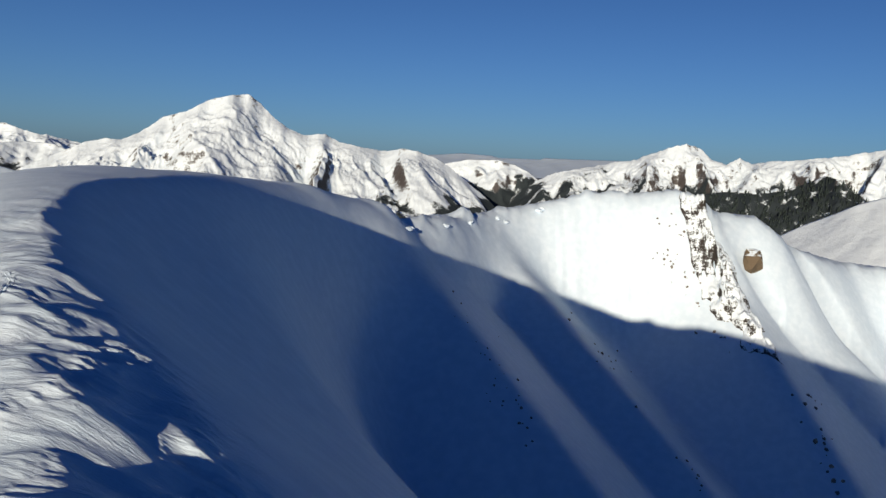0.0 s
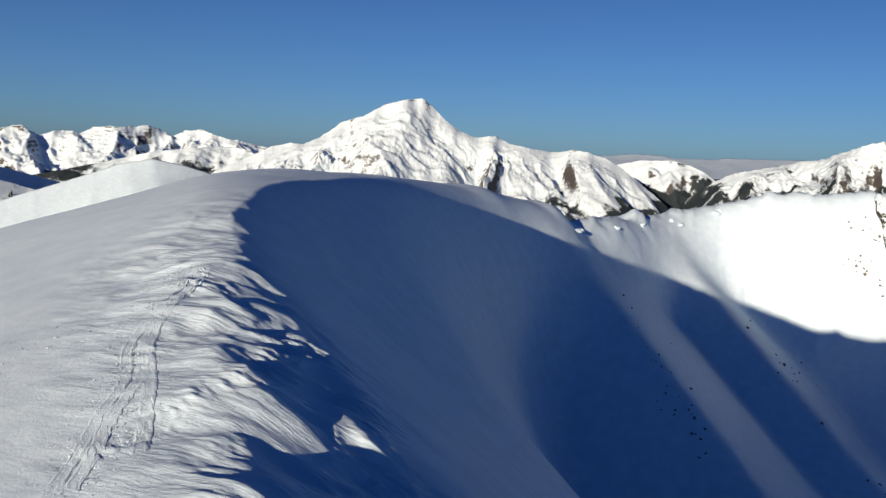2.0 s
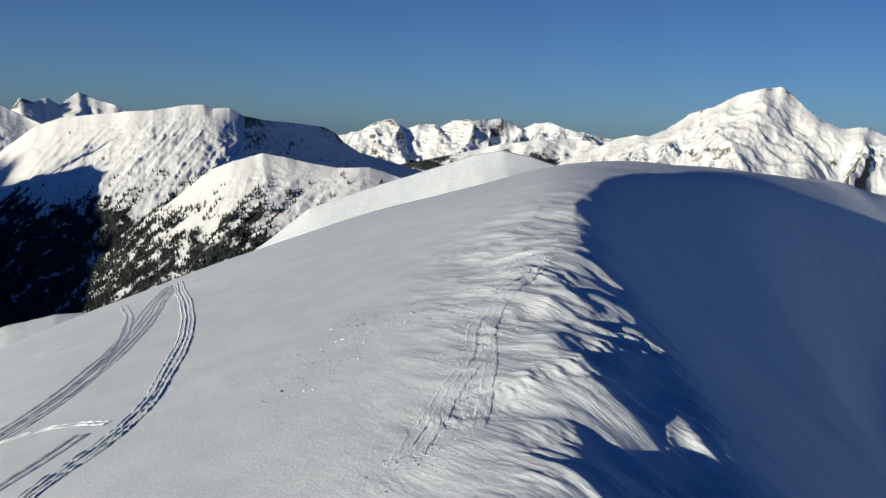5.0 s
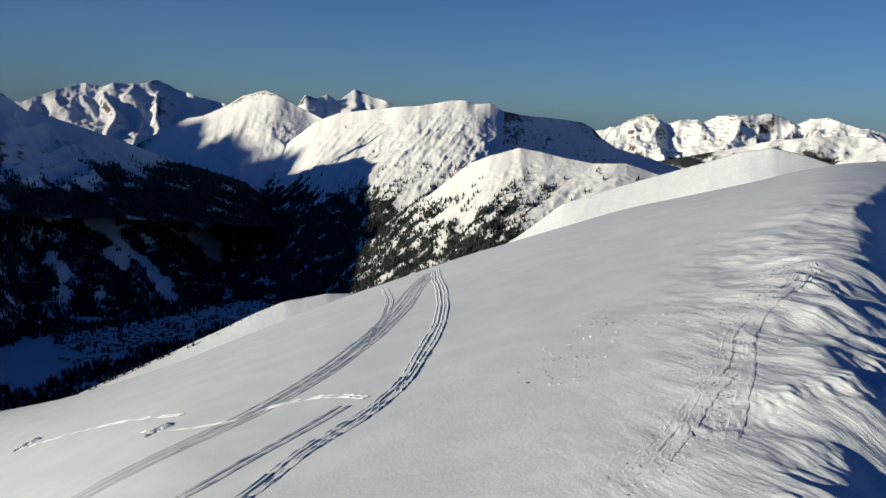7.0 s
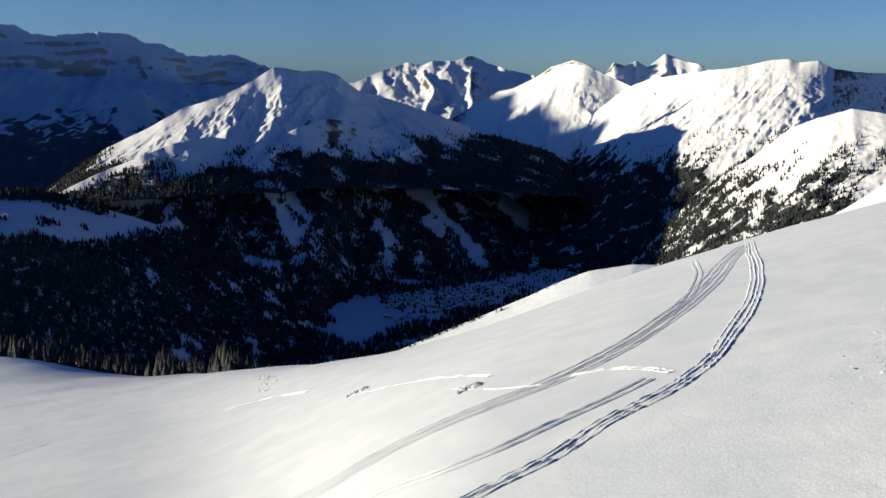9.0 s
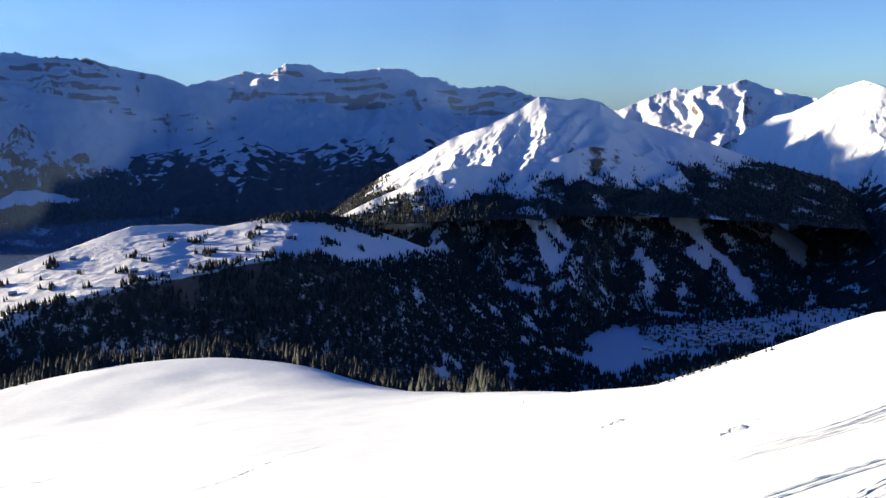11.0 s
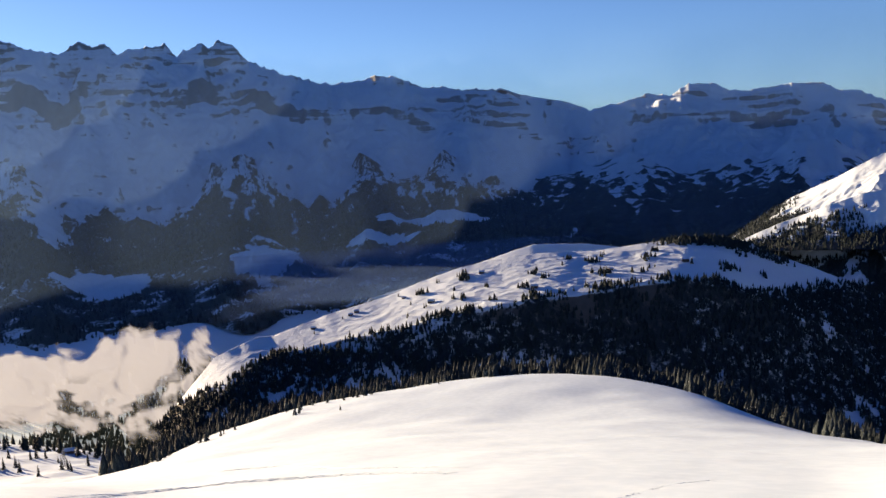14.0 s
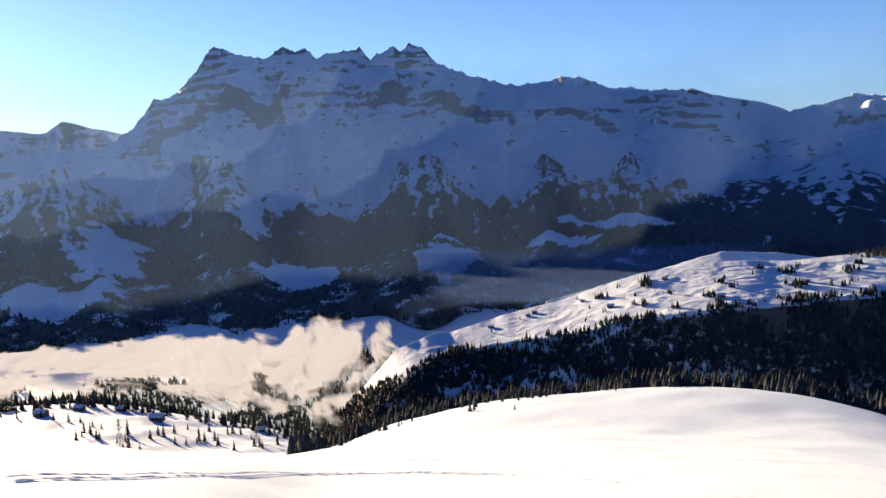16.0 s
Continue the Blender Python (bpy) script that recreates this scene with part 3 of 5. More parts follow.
mountain("snow_slope", "open snow slope with a grey frosted wood", [(-22, -6), (-24.76, -3.82), (-26.01, -3.08), (-27.55, -2.34), (-29.04, -1.54), (-30.45, -1.04), (-36, 0.5)],
         (1500, 1500), 500, -260, FORESTED, 160, 50, 0.05, 0.5, 0.005, 1.0, 0.02, 15, gully=0.03, rib_part=0.2)
mountain("sunlit_crest", "smooth sunlit snow crest behind the ridge", [(46, -10.0), (42.97, -7.89), (40.12, -5.56), (34.9, -3.63), (31.3, -2.39), (29.1, -1.56), (27.25, -1.22), (25.36, -1.58), (24.21, -1.91), (20, -3.2), (15, -5)],
         (700, 700), 300, -190, SNOW, 300, 80, 0.03, 0.4, 0.003, 1.0, 0.0, 16, rib_part=0.7, gully=0.12)
mountain("rocky_range", "distant snowy range with dark cliff bands", [(40, -1.4), (38.09, -0.59), (36.88, -0.32), (35.66, 0.36), (34.78, 0.51), (33.88, -0.03), (32.45, 0.33), (31.54, 0.19), (30.63, 0.6), (29.16, 0.67), (27.69, 0.85), (26.75, 0.6), (26.17, 0.25), (25.25, 0.59), (24.31, 0.71), (23.17, 0.32), (21.65, 0.09), (21.07, -0.07), (18, -0.7)],
         (4300, 4300), 700, -260, ALPINE, 420, 110, 0.18, 0.28, 0.02, 0.85, 0.06, 17, strata=18, gully=0.4, jag=0.14, wood=treeline(-190, -110))
mountain("plateau_hills", "low snow hills with scattered wood", [(37, -3.0), (33.48, -2.29), (30.58, -1.62), (27.63, -0.86), (25.77, -0.55), (23.14, -0.28), (21.63, -0.36), (19, -1.5)],
         (3700, 3700), 500, -300, FORESTED, 220, 60, 0.1, 0.3, 0.02, 1.0, 0.08, 18, wood=treeline(-120, -40, 0.7))
mountain("long_ridge", "long sunlit snow ridge with gullied slopes above spruce wood", [(66, -6.5), (62.5, -5.2), (61.14, -4.46), (59.69, -3.31), (58.25, -1.97), (56.79, -0.81), (55.33, -0.19), (53.47, 0.07), (51.61, 0.33), (50.11, 0.47), (49, 0.7), (47.88, 0.93), (46.94, 0.97), (46.37, 0.74), (45.32, 0.85), (44.47, 0.37), (42.96, 0.14), (41.09, 0.03), (39.23, -0.15), (38.47, -0.52), (37.88, -1.12), (36.93, -1.7), (35.44, -2.11), (33.62, -2.56), (30, -3.6)],
         ((27, 3700), (36, 3200), (41, 2650), (44.4, 2100), (50, 2120), (69, 2650)), 900, -330, OPEN_SLOPE, 620, 150, 0.018, 0.06, 0.003, 0.95, 0.012, 19, slant=-9.0, gully=0.5, rill=0.9, wood=diagonal_wood(46.5, 17.0, 0.3, 0.62, 0.9, 61, -165), thin=0.15)
mountain("lit_spur", "sunlit snowy spur with strips of spruce", [(60, -16.0), (57, -12.5), (54, -9.5), (51.36, -7.19), (48.39, -4.79), (46.56, -3.2), (45.07, -2.57), (43.22, -2), (41.7, -2.23), (40.19, -2.53), (38.32, -2.81), (36.13, -2.69), (35.02, -3), (32, -4)],
         (1380, 1560), 600, -330, FORESTED, 420, 140, 0.018, 0.09, 0.003, 1.0, 0.012, 20, slant=-6.0, rill=0.8, gully=0.3, wood=diagonal_wood(35, 18.5, 0.1, 0.34, 1.0, 63, -150), thin=0.3)
mountain("white_peak", "bright white snow peak with smooth slopes", [(68, -2.6), (65.03, -0.95), (63.99, -0.73), (62.59, -0.06), (61.52, 0.63), (60.1, 1.06), (59.01, 0.67), (58.09, 0.13), (56, -0.8), (53, -2)],
         (2300, 2850), 700, -330, OPEN_SLOPE, 320, 120, 0.03, 0.12, 0.006, 0.8, 0.02, 22, rill=0.5, gully=0.3)
mountain("twin_peaks", "pair of pointed snow peaks with shaded sides", [(60, -0.8), (58.09, 0.06), (57.56, 0.88), (56.82, 0.66), (56.09, 0.95), (55.42, 0.54), (54.91, 0.93), (54.33, 1.39), (53.5, 1.06), (52.37, 0.74), (51.42, 0.34), (48, -0.8)],
         (3300, 3300), 500, -200, ALPINE, 220, 60, 0.14, 0.3, 0.01, 0.9, 0.08, 23)
mountain("high_snows", "high snowy massif in morning light", [(80, -2), (75.65, -0.52), (74.44, -0.3), (72.58, 0.46), (70.99, 0.94), (69.87, 0.76), (69.38, 1.06), (68.06, 1.03), (66.72, 1.37), (65.71, 0.86), (64.33, 0.43), (62.94, 0.1), (60, -0.6)],
         (4300, 4200), 900, -330, ALPINE, 400, 120, 0.16, 0.26, 0.015, 0.9, 0.06, 24, gully=0.5, crag=0.15, jag=0.1)
mountain("sunny_alp", "snow dome with sunlit ribs above dark wood", [(97, -8.5), (93.19, -6.06), (90.08, -4.11), (87.77, -3.06), (85.46, -1.82), (83.17, -1.14), (81.27, -0.26), (79.69, 0.72), (78.28, 0.39), (76.8, 0.53), (75.7, 0.24), (74.24, -0.83), (72.07, -1.43), (69.21, -2.4), (65.72, -3.7), (62.36, -4.6), (59, -6)],
         ((56, 2200), (66, 2080), (73, 1950), (78, 1830), (84, 1740), (90, 1730), (100, 1780)), 430, ((56, -240), (70, -190), (80, -160), (100, -160)), OPEN_SLOPE, 520, 150, 0.08, 0.3, 0.008, 0.85, 0.03, 25, slant=-1.6, rill=0.35, gully=0.5, wood=treeline(-150, -95), thin=0.15)
mountain("forest_hill", "steep hillside dark with spruce forest and snowy clearings", [(97, -8.5), (90.91, -5.78), (88.6, -4.92), (86.29, -4.05), (83.99, -3.67), (82.1, -3.9), (80.98, -4.4), (78.32, -3.2), (76.45, -2.6), (74.24, -2.9), (70.96, -4.19), (67.4, -5.67), (63.9, -8.15), (60.5, -10.5), (58.84, -11.79), (55, -13.5)],
         ((52, 1980), (66, 1900), (73, 1780), (78, 1600), (88, 1450), (100, 1420)), 400, -330, FORESTED, 460, 140, 0.09, 0.3, 0.008, 1.0, 0.03, 26, gully=0.15, wood=hill_wood, thin=0.32)
mountain("limestone_wall", "shaded limestone wall with level rock bands", [(113.24, 3.63), (111.82, 3.71), (110.4, 3.46), (109.31, 3.43), (107.51, 2.94), (105.32, 2.43), (102.74, 1.86), (101.6, 2.19), (100.09, 2.39), (98.76, 2.82), (97.45, 2.58), (96.31, 3.2), (94.82, 3.14), (93.72, 2.61), (92.61, 2.57), (91.13, 2.68), (90.03, 2.82), (88.4, 2.67), (87.5, 2.15), (86.43, 2.1), (85.02, 1.39), (83.27, 1.42), (82.23, 1.48), (80.53, 0.83), (77.22, 0.27), (74, -0.6)],
         (4600, 4650), 1300, -330, CRAG, 560, 150, 0.08, 0.2, 0.012, 0.85, 0.03, 27, strata=55, gully=0.45, rill=0.35, jag=0.16, cliff=(0.13, 0.08), wood=treeline(-250, -160, on_ribs=0.7))
mountain("far_dome", "pale high snow dome on the horizon", [(113, 2.2), (110.05, 3.19), (108.38, 3.76), (107.12, 3.29), (105.3, 2.87), (104.19, 2.65), (103.09, 2.24), (102.36, 1.84), (99, 1)],
         (4880, 4880), 300, 0, ALPINE, 160, 40, 0.2, 0.3, 0.03, 0.9, 0.02, 28)
# the crest past bearing 152 is unseen, added to keep sun off the buttresses
mountain("seven_teeth", "great toothed limestone mountain, snow-dusted and in shade", [(164, 0.5), (158, 1.4), (152.02, 0.97), (150.16, 1.34), (146.34, 1.34), (145.11, 2.28), (144.24, 2.78), (143.11, 4.34), (142.09, 4.39), (140.98, 5.35), (140.03, 6.57), (139.26, 7.61), (138.4, 7.36), (137.36, 6.99), (135.94, 6.82), (134.81, 7.58), (134.11, 7.18), (133.36, 7.41), (132.67, 6.68), (132.1, 7.02), (131.17, 7.1), (129.86, 7.39), (129.16, 6.68), (127.82, 7.36), (127.08, 7.15), (126.69, 7.53), (125.77, 7.28), (124.88, 6.27), (123.77, 5.75), (121.93, 5.11), (120.07, 4.59), (117.47, 4.6), (116.91, 4.9), (115.26, 4.81), (114.18, 4.35), (113.28, 3.93), (112.02, 3.97), (110.96, 3.69), (109.54, 3.78), (107.47, 3.23), (103, 0.5)],
         (4550, 4450), 1600, -330, CRAG, 720, 170, 0.07, 0.17, 0.011, 0.82, 0.03, 29, strata=62, gully=0.45, rill=0.35, jag=0.26, cliff=(0.15, 0.075), wood=treeline(-260, -150, on_ribs=0.8, scale=200))
mountain("far_peaks", "far pale peaks beside the sun", [(158, 1.5), (151.86, 2.74), (150.67, 2.61), (149.61, 2.41), (148.44, 3.23), (147.66, 3.04), (146.88, 2.75), (145.92, 2.58), (145.11, 2.35), (141, 1)],
         (4880, 4880), 300, 0, CRAG, 160, 40, 0.2, 0.3, 0.03, 0.9, 0.05, 30)
mountain("foot_pyramid", "small wooded pyramid at the foot of the wall", [(109, -3.5), (106.32, -2.29), (104.05, -2.09), (101.76, -1.43), (99.99, -0.89), (98.73, -1.47), (96.87, -2.48), (94.97, -2.17), (92.69, -1.39), (91.77, -1.91), (90.45, -0.65), (89.72, -0.86), (87.89, -0.56), (87.17, -1.14), (84, -3)],
         (3700, 3700), 1300, -330, FORESTED, 260, 110, 0.08, 0.12, 0.012, 0.9, 0.06, 31, rill=0.6, gully=0.5, wood=treeline(-230, -90, 1.0, 55.0, on_ribs=0.6))
def alp_wood(x, y, z, v, a, el):
    """Dark wood under the alp's edge, with clumps and strips on the open snow."""
    az = np.degrees(a)
    lip = np.interp(az, [85, 88.5, 92, 97, 108, 113, 118, 124, 128, 130, 132], [-0.1, 0.1, 0.42, 0.55, 0.56, 0.47, 0.33, 0.13, 0.2, 0.1, -0.2])
    low = smooth(lip - 0.04, lip + 0.06, v + 0.05 * fbm(x / 45, y / 45, 4, 8))
    cap = np.exp(-((az - 94.5) / 4.0) ** 2) * smooth(0.16, 0.05, v) * 1.2
    clumps = smooth(0.5, 0.7, fbm(x / 30, y / 30, 4, 14)) * smooth(0.02, 0.1, v) * 0.8
    gaps = smooth(0.12, 0.45, fbm(x / 26, y / 26, 4, 15)) * smooth(-0.1, 0.35, fbm(x / 130, y / 130, 2, 16)) * smooth(lip + 0.08, lip + 0.2, v)
    return np.maximum(np.maximum(low, cap), clumps) - 0.9 * gaps


mountain("alp", "sunlit snowy alp with huts and spruce clumps above a dark wood", [(136, -21), (133.5, -17.5), (130.88, -15.17), (128.43, -12.71), (125.67, -11.72), (124.51, -11.69), (120.6, -10.58), (116.75, -9.72), (114.48, -8.9), (111.7, -8.06), (108.4, -7.5), (105.07, -7.27), (102.47, -7.3), (99.69, -6.95), (96.98, -6.6), (94.69, -6.6), (92.8, -6.9), (91.32, -7.74), (89.08, -8.53), (87.24, -9.29), (83, -11.5), (78, -14.5), (74, -17.5)],
         (1330, 880), 340, ((74, -340), (98, -350), (108, -360), (118, -330), (126, -290), (140, -290)), FORESTED, 480, 160, 0.02, 0.3, 0.004, 1.0, 0.02, 32, gully=0.03, rib_part=0.1, shelf=((85, 0.4, 0.3), (92, 0.5, 0.2), (97, 0.58, 0.08), (108, 0.6, 0.1), (113, 0.5, 0.12), (118, 0.35, 0.1), (124, 0.14, 0.1), (130, 0.3, 0.2)), wood=alp_wood, thin=0.4)

mountain("back_alp", "small shaded snow shelf beyond the alp", [(118, -9.8), (113, -8.6), (110.34, -7.8), (108.05, -7.1), (106.52, -6.7), (103.11, -6.8), (100, -7.2), (96, -8.0)],
         (1600, 1600), 280, -290, FORESTED, 140, 50, 0.05, 0.3, 0.005, 1.0, 0.0, 33, gully=0.03, rib_part=0.1)
mountain("shoulder", "rounded sunlit snow shoulder with a few young spruces", [(78, -20.5), (71.42, -18.0), (66.19, -16.0), (62.56, -14.44), (61.08, -13.73), (58.85, -12.81), (55.82, -12.23), (54.28, -12.2), (51, -12.8), (46, -14)],
         (430, 400), 170, -165, SNOW, 220, 60, 0.02, 0.4, 0.003, 1.0, 0.0, 34, gully=0.03, rib_part=0.0)

mountain("buttresses", "steep spruce buttresses, frosted and paled as by haze, at the great wall's foot", [(158, -2.5), (153, -1.6), (149.0, 0.5), (147, -1.0), (144, -2.6), (142.2, -3.2), (140.9, 0.9), (138.8, 0.3), (136, -1.8), (133.5, -3.4), (130.5, -2.6), (127.8, -0.4), (125.5, 0.3), (122, -2.0), (120, -3.2), (118, 0.0), (115, -2.0), (113.8, -1.8), (112.4, -0.1), (109, -2.0), (106.5, -2.7), (103, -4.0), (99, -5)],
         (3700, 3700), 1900, -330, BUTTRESS, 620, 150, 0.10, 0.16, 0.010, 0.9, 0.06, 36, gully=0.5, rill=0.4, jag=0.2, wood=buttress_wood,
         clear=((146.5, 0.55, 2.0, 0.18), (150, 0.78, 3.0, 0.06), (137.5, 0.35, 0.8, 0.15), (134.5, 0.72, 2.2, 0.07), (124.5, 0.7, 1.6, 0.1), (113, 0.5, 3.5, 0.04), (117, 0.62, 2, 0.04)))
def lower_field():
    """Snow fields beyond the flank that fall gently away, with a steep far edge."""
    az = np.linspace(129, 166, 220)
    far = np.interp(az, [129, 134, 136.8, 140, 143.6, 145.3, 148.6, 154, 166], [-21.2, -18.6, -17.3, -16.4, -15.4, -14.8, -14.1, -13.5, -12.8])
    reach = np.interp(az, [129, 140, 150, 166], [520, 600, 640, 640])
    v = np.concatenate([-np.linspace(0.5, 0.03, 8), np.linspace(0, 1, 70)])
    V, A = np.meshgrid(v, np.radians(az), indexing="ij")
    D = reach[None] + (320 - reach[None]) * V
    X, Y = -np.sin(A) * D, np.cos(A) * D
    zf, zn = (EYE + np.tan(np.radians(far)) * reach)[None], rise(-19.8, 320)
    Z = zf + (zn - zf) * np.maximum(V, 0) ** 0.9 + np.minimum(V, 0) * 260 + 2.5 * fbm(X / 60, Y / 60, 4, 37) * smooth(0.0, 0.2, V)
    FIELDS["lower_fields"] = (X, Y, Z, X * 0)
    return tagged(sheet("lower_fields", X, Y, Z, SNOW), "sunlit snow fields below the flank with huts and spruces", "snow field", kind="structure")


lower_field()


mountain("fog_sea", "level sea of fog with low blue hills on the far horizon", [(10, 0.1), (-1.9, 0.14), (-4.2, 0.36), (-6.1, 0.3), (-6.6, 0.16), (-9.4, 0.2), (-9.6, 0.3), (-14.6, 0.36), (-15, 0.2), (-34, 0.3)],
         (4880, 4880), 900, -60, SNOW, 200, 30, 0.01, 0.4, 0.0, 1.0, 0.0, 38)


# ---- things ----
def part(name, bm, mat, parent=None, label="", kind=""):
    """Links a bmesh as one mesh object under a thing or a part."""
    me = bpy.data.meshes.new(name)
    bm.to_mesh(me)
    bm.free()
    me.materials.append(mat)
    ob = new(name, me)
    ob.parent = parent
    return tagged(ob, label, kind=kind)


def soup(name, verts, faces, mat, label="", category="", kind="stuff"):
    """One mesh from arrays of corners (n, 3) and triangles (m, 3)."""
    me = bpy.data.meshes.new(name)
    me.vertices.add(len(verts))
    me.vertices.foreach_set("co", verts.astype(np.float32).ravel())
    me.loops.add(faces.size)
    me.loops.foreach_set("vertex_index", faces.astype(np.int32).ravel())
    me.polygons.add(len(faces))
    me.polygons.foreach_set("loop_start", np.arange(0, faces.size, 3, dtype=np.int32))
    me.update(calc_edges=True)
    me.materials.append(mat)
    return tagged(new(name, me), label, category, kind=kind)


def spruce_wood(name, pts, heights, mat, label, seed=0, sides=4, tiers=2):
    """Many small spruces as one mesh: each a stack of ragged cones."""
    rng = np.random.default_rng(seed)
    n = len(pts)
    vs, fs, count = [], [], 0
    ang = np.arange(sides) / sides * 2 * math.pi
    for k in range(tiers):
        lo, hi, wide = 0.04 + 0.5 * k / tiers, 0.55 + 0.45 * (k + 1) / tiers, 0.24 * (1 - 0.62 * k / tiers)
        turn = rng.uniform(0, 6.28, (n, 1)) + ang[None]
        rad = heights[:, None] * wide * rng.uniform(0.65, 1.25, (n, sides))
        ring = np.stack([pts[:, :1] + np.cos(turn) * rad, pts[:, 1:2] + np.sin(turn) * rad, pts[:, 2:3] + heights[:, None] * (lo + rng.uniform(-0.03, 0.05, (n, sides)))], -1)
        top = pts + np.stack([rng.normal(0, 0.02, n) * heights, rng.normal(0, 0.02, n) * heights, heights * min(hi, 1.0)], -1)
        v = np.concatenate([ring, top[:, None]], 1).reshape(-1, 3)
        base = count + np.arange(n)[:, None] * (sides + 1)
        i = np.arange(sides)
        fs.append(np.stack([base + i, base + (i + 1) % sides, np.broadcast_to(base + sides, (n, sides))], -1).reshape(-1, 3))
        vs.append(v)
        count += len(v)
    return soup(name, np.concatenate(vs), np.concatenate(fs), mat, label, "forest")


def sown(field, count, seed, keep=0.5, rows=None):
    """Random places on a mountain where its wood grows."""
    X, Y, Z, w = FIELDS[field]
    rng = np.random.default_rng(seed)
    i, j = rng.integers(rows[0] if rows else 8, rows[1] if rows else X.shape[0] - 1, count * 4), rng.integers(0, X.shape[1] - 1, count * 4)
    area = np.abs((X[i, j + 1] - X[i, j]) * (Y[i + 1, j] - Y[i, j]) - (X[i + 1, j] - X[i, j]) * (Y[i, j + 1] - Y[i, j]))
    ok = (w[i, j] + rng.uniform(-0.25, 0.25, len(i)) > keep) & (rng.uniform(0, 1, len(i)) < area / np.quantile(area, 0.8))
    i, j = i[ok][:count], j[ok][:count]
    a, b = rng.uniform(0, 1, (2, len(i)))
    mix = lambda q: q[i, j] * (1 - a) * (1 - b) + q[i + 1, j] * a * (1 - b) + q[i, j + 1] * (1 - a) * b + q[i + 1, j + 1] * a * b
    return np.stack([mix(X), mix(Y), mix(Z)], -1)


def spruce_material(name, dark, frost):
    """Dark needles with hoar frost and snow on part of the twigs."""
    m, n, l, b = material(name)
    pos = position(n)
    g = noise_node(n, l, 0.9, 5, 0.75, pos)
    needles = mixed(n, l, noise_node(n, l, 0.13, 3, 0.6, pos), tuple(c * 0.55 for c in dark), tuple(c * 1.5 for c in dark))
    l.new(mixed(n, l, ramp(n, l, g, 0.66 - frost, 0.86 - frost), needles, (0.34, 0.41, 0.48)), b.inputs["Base Color"])
    b.inputs["Roughness"].default_value = 0.9
    b.inputs["Specular IOR Level"].default_value = 0.1
    bumped(n, l, b, g, 0.6, 0.3)
    return m


SPRUCE = spruce_material("spruce_needles", (0.022, 0.034, 0.036), -0.08)
FROSTED = spruce_material("frosted_needles", (0.027, 0.039, 0.044), 0.10)
BARK = plain("bark", (0.07, 0.05, 0.04), 0.9, 8.0)


def heights(n, low, high, seed):
    return np.random.default_rng(seed).uniform(low, high, n) ** 1.0


def wood_on(field, count, low, high, label, mat, seed, keep=0.5, rows=None):
    p = sown(field, count, seed, keep, rows)
    spruce_wood("spruce_forest", p, heights(len(p), low, high, seed + 1), mat, label, seed + 2)


wood_on("alp", 24000, 4, 9, "dense dark spruce forest below the sunlit alp", SPRUCE, 101)
wood_on("forest_hill", 30000, 4.5, 9, "dark spruce forest on the shaded hillside", SPRUCE, 104)
wood_on("lit_spur", 13000, 4, 9, "strips of dark spruce on the sunlit spur", SPRUCE, 107)
wood_on("long_ridge", 11000, 5, 10, "spruce trees climbing the sunlit gullies", SPRUCE, 110)
wood_on("wooded_hill", 4000, 9, 16, "dark spruce on the snowy hill", SPRUCE, 113)
wood_on("sunny_alp", 9000, 4.5, 9, "dark spruce below the sunlit dome", SPRUCE, 122)
wood_on("lower_fields", 3400, 6, 12, "strip of dark spruce along the edge of the snow fields", SPRUCE, 125, -1.0, (0, 8))
wood_on("buttresses", 14000, 8, 15, "frosted spruce on the steep buttresses", FROSTED, 116)


def on_ground(az, r):
    x, y = -np.sin(np.radians(az)) * r, np.cos(np.radians(az)) * r
    return np.stack([x, y, ground_height(x, y)], -1)


# the wood behind the knolls: its tree tops stand over the brow
rng = np.random.default_rng(120)
az = rng.uniform(70, 136, 3800)
reach = np.linspace(240, 640, 90)
bands = np.arange(69, 138, 0.5)
slope_x, slope_y = -np.sin(np.radians(bands))[:, None] * reach[None], np.cos(np.radians(bands))[:, None] * reach[None]
crest = reach[np.argmax((ground_height(slope_x, slope_y) - EYE) / reach[None], 1)]
BRINK = lambda a: np.interp(a, bands, crest)
brink = BRINK(az) + 12 + 25 * fbm(az / 3, az * 0, 3, 5)
r = brink + rng.uniform(0, 1, len(az)) ** 1.3 * 220
spot = on_ground(az, r)
spruce_wood("spruce_forest", spot, rng.uniform(9, 16, len(az)) * np.clip(0.4 + (r - brink) / 60, 0.4, 1), FROSTED, "frosted spruce forest along the foot of the snow knoll", 121, 6, 3)


# the wood on the valley floor round the village
az = rng.uniform(53, 88, 26000)
r = rng.uniform(800, 1580, len(az))
spot = on_ground(az, r)
field_open = np.hypot((az - 74.6) / 2.3, (r - 1180) / 120) + 0.25 * fbm(az, r / 40, 3, 17) < 1
streets = (az < 72.6) & (np.abs(r - np.interp(az, [57, 62, 66, 70, 73], [1480, 1420, 1310, 1250, 1200])) < 85)
keep = (fbm(spot[:, 0] / 90, spot[:, 1] / 90, 3, 19) > -0.35) & ~field_open & (~streets | (rng.uniform(0, 1, len(az)) < 0.12)) & (spot[:, 2] < -250)
spruce_wood("spruce_forest", spot[keep], rng.uniform(6, 11, keep.sum()), SPRUCE, "dark spruce forest in the shaded valley", 133)

# the wood on the valley floor under the cloud
az = rng.uniform(122, 166, 15000)
r = rng.uniform(600, 1500, len(az))
spot = on_ground(az, r)
keep = fbm(spot[:, 0] / 120, spot[:, 1] / 120, 3, 9) > -0.25
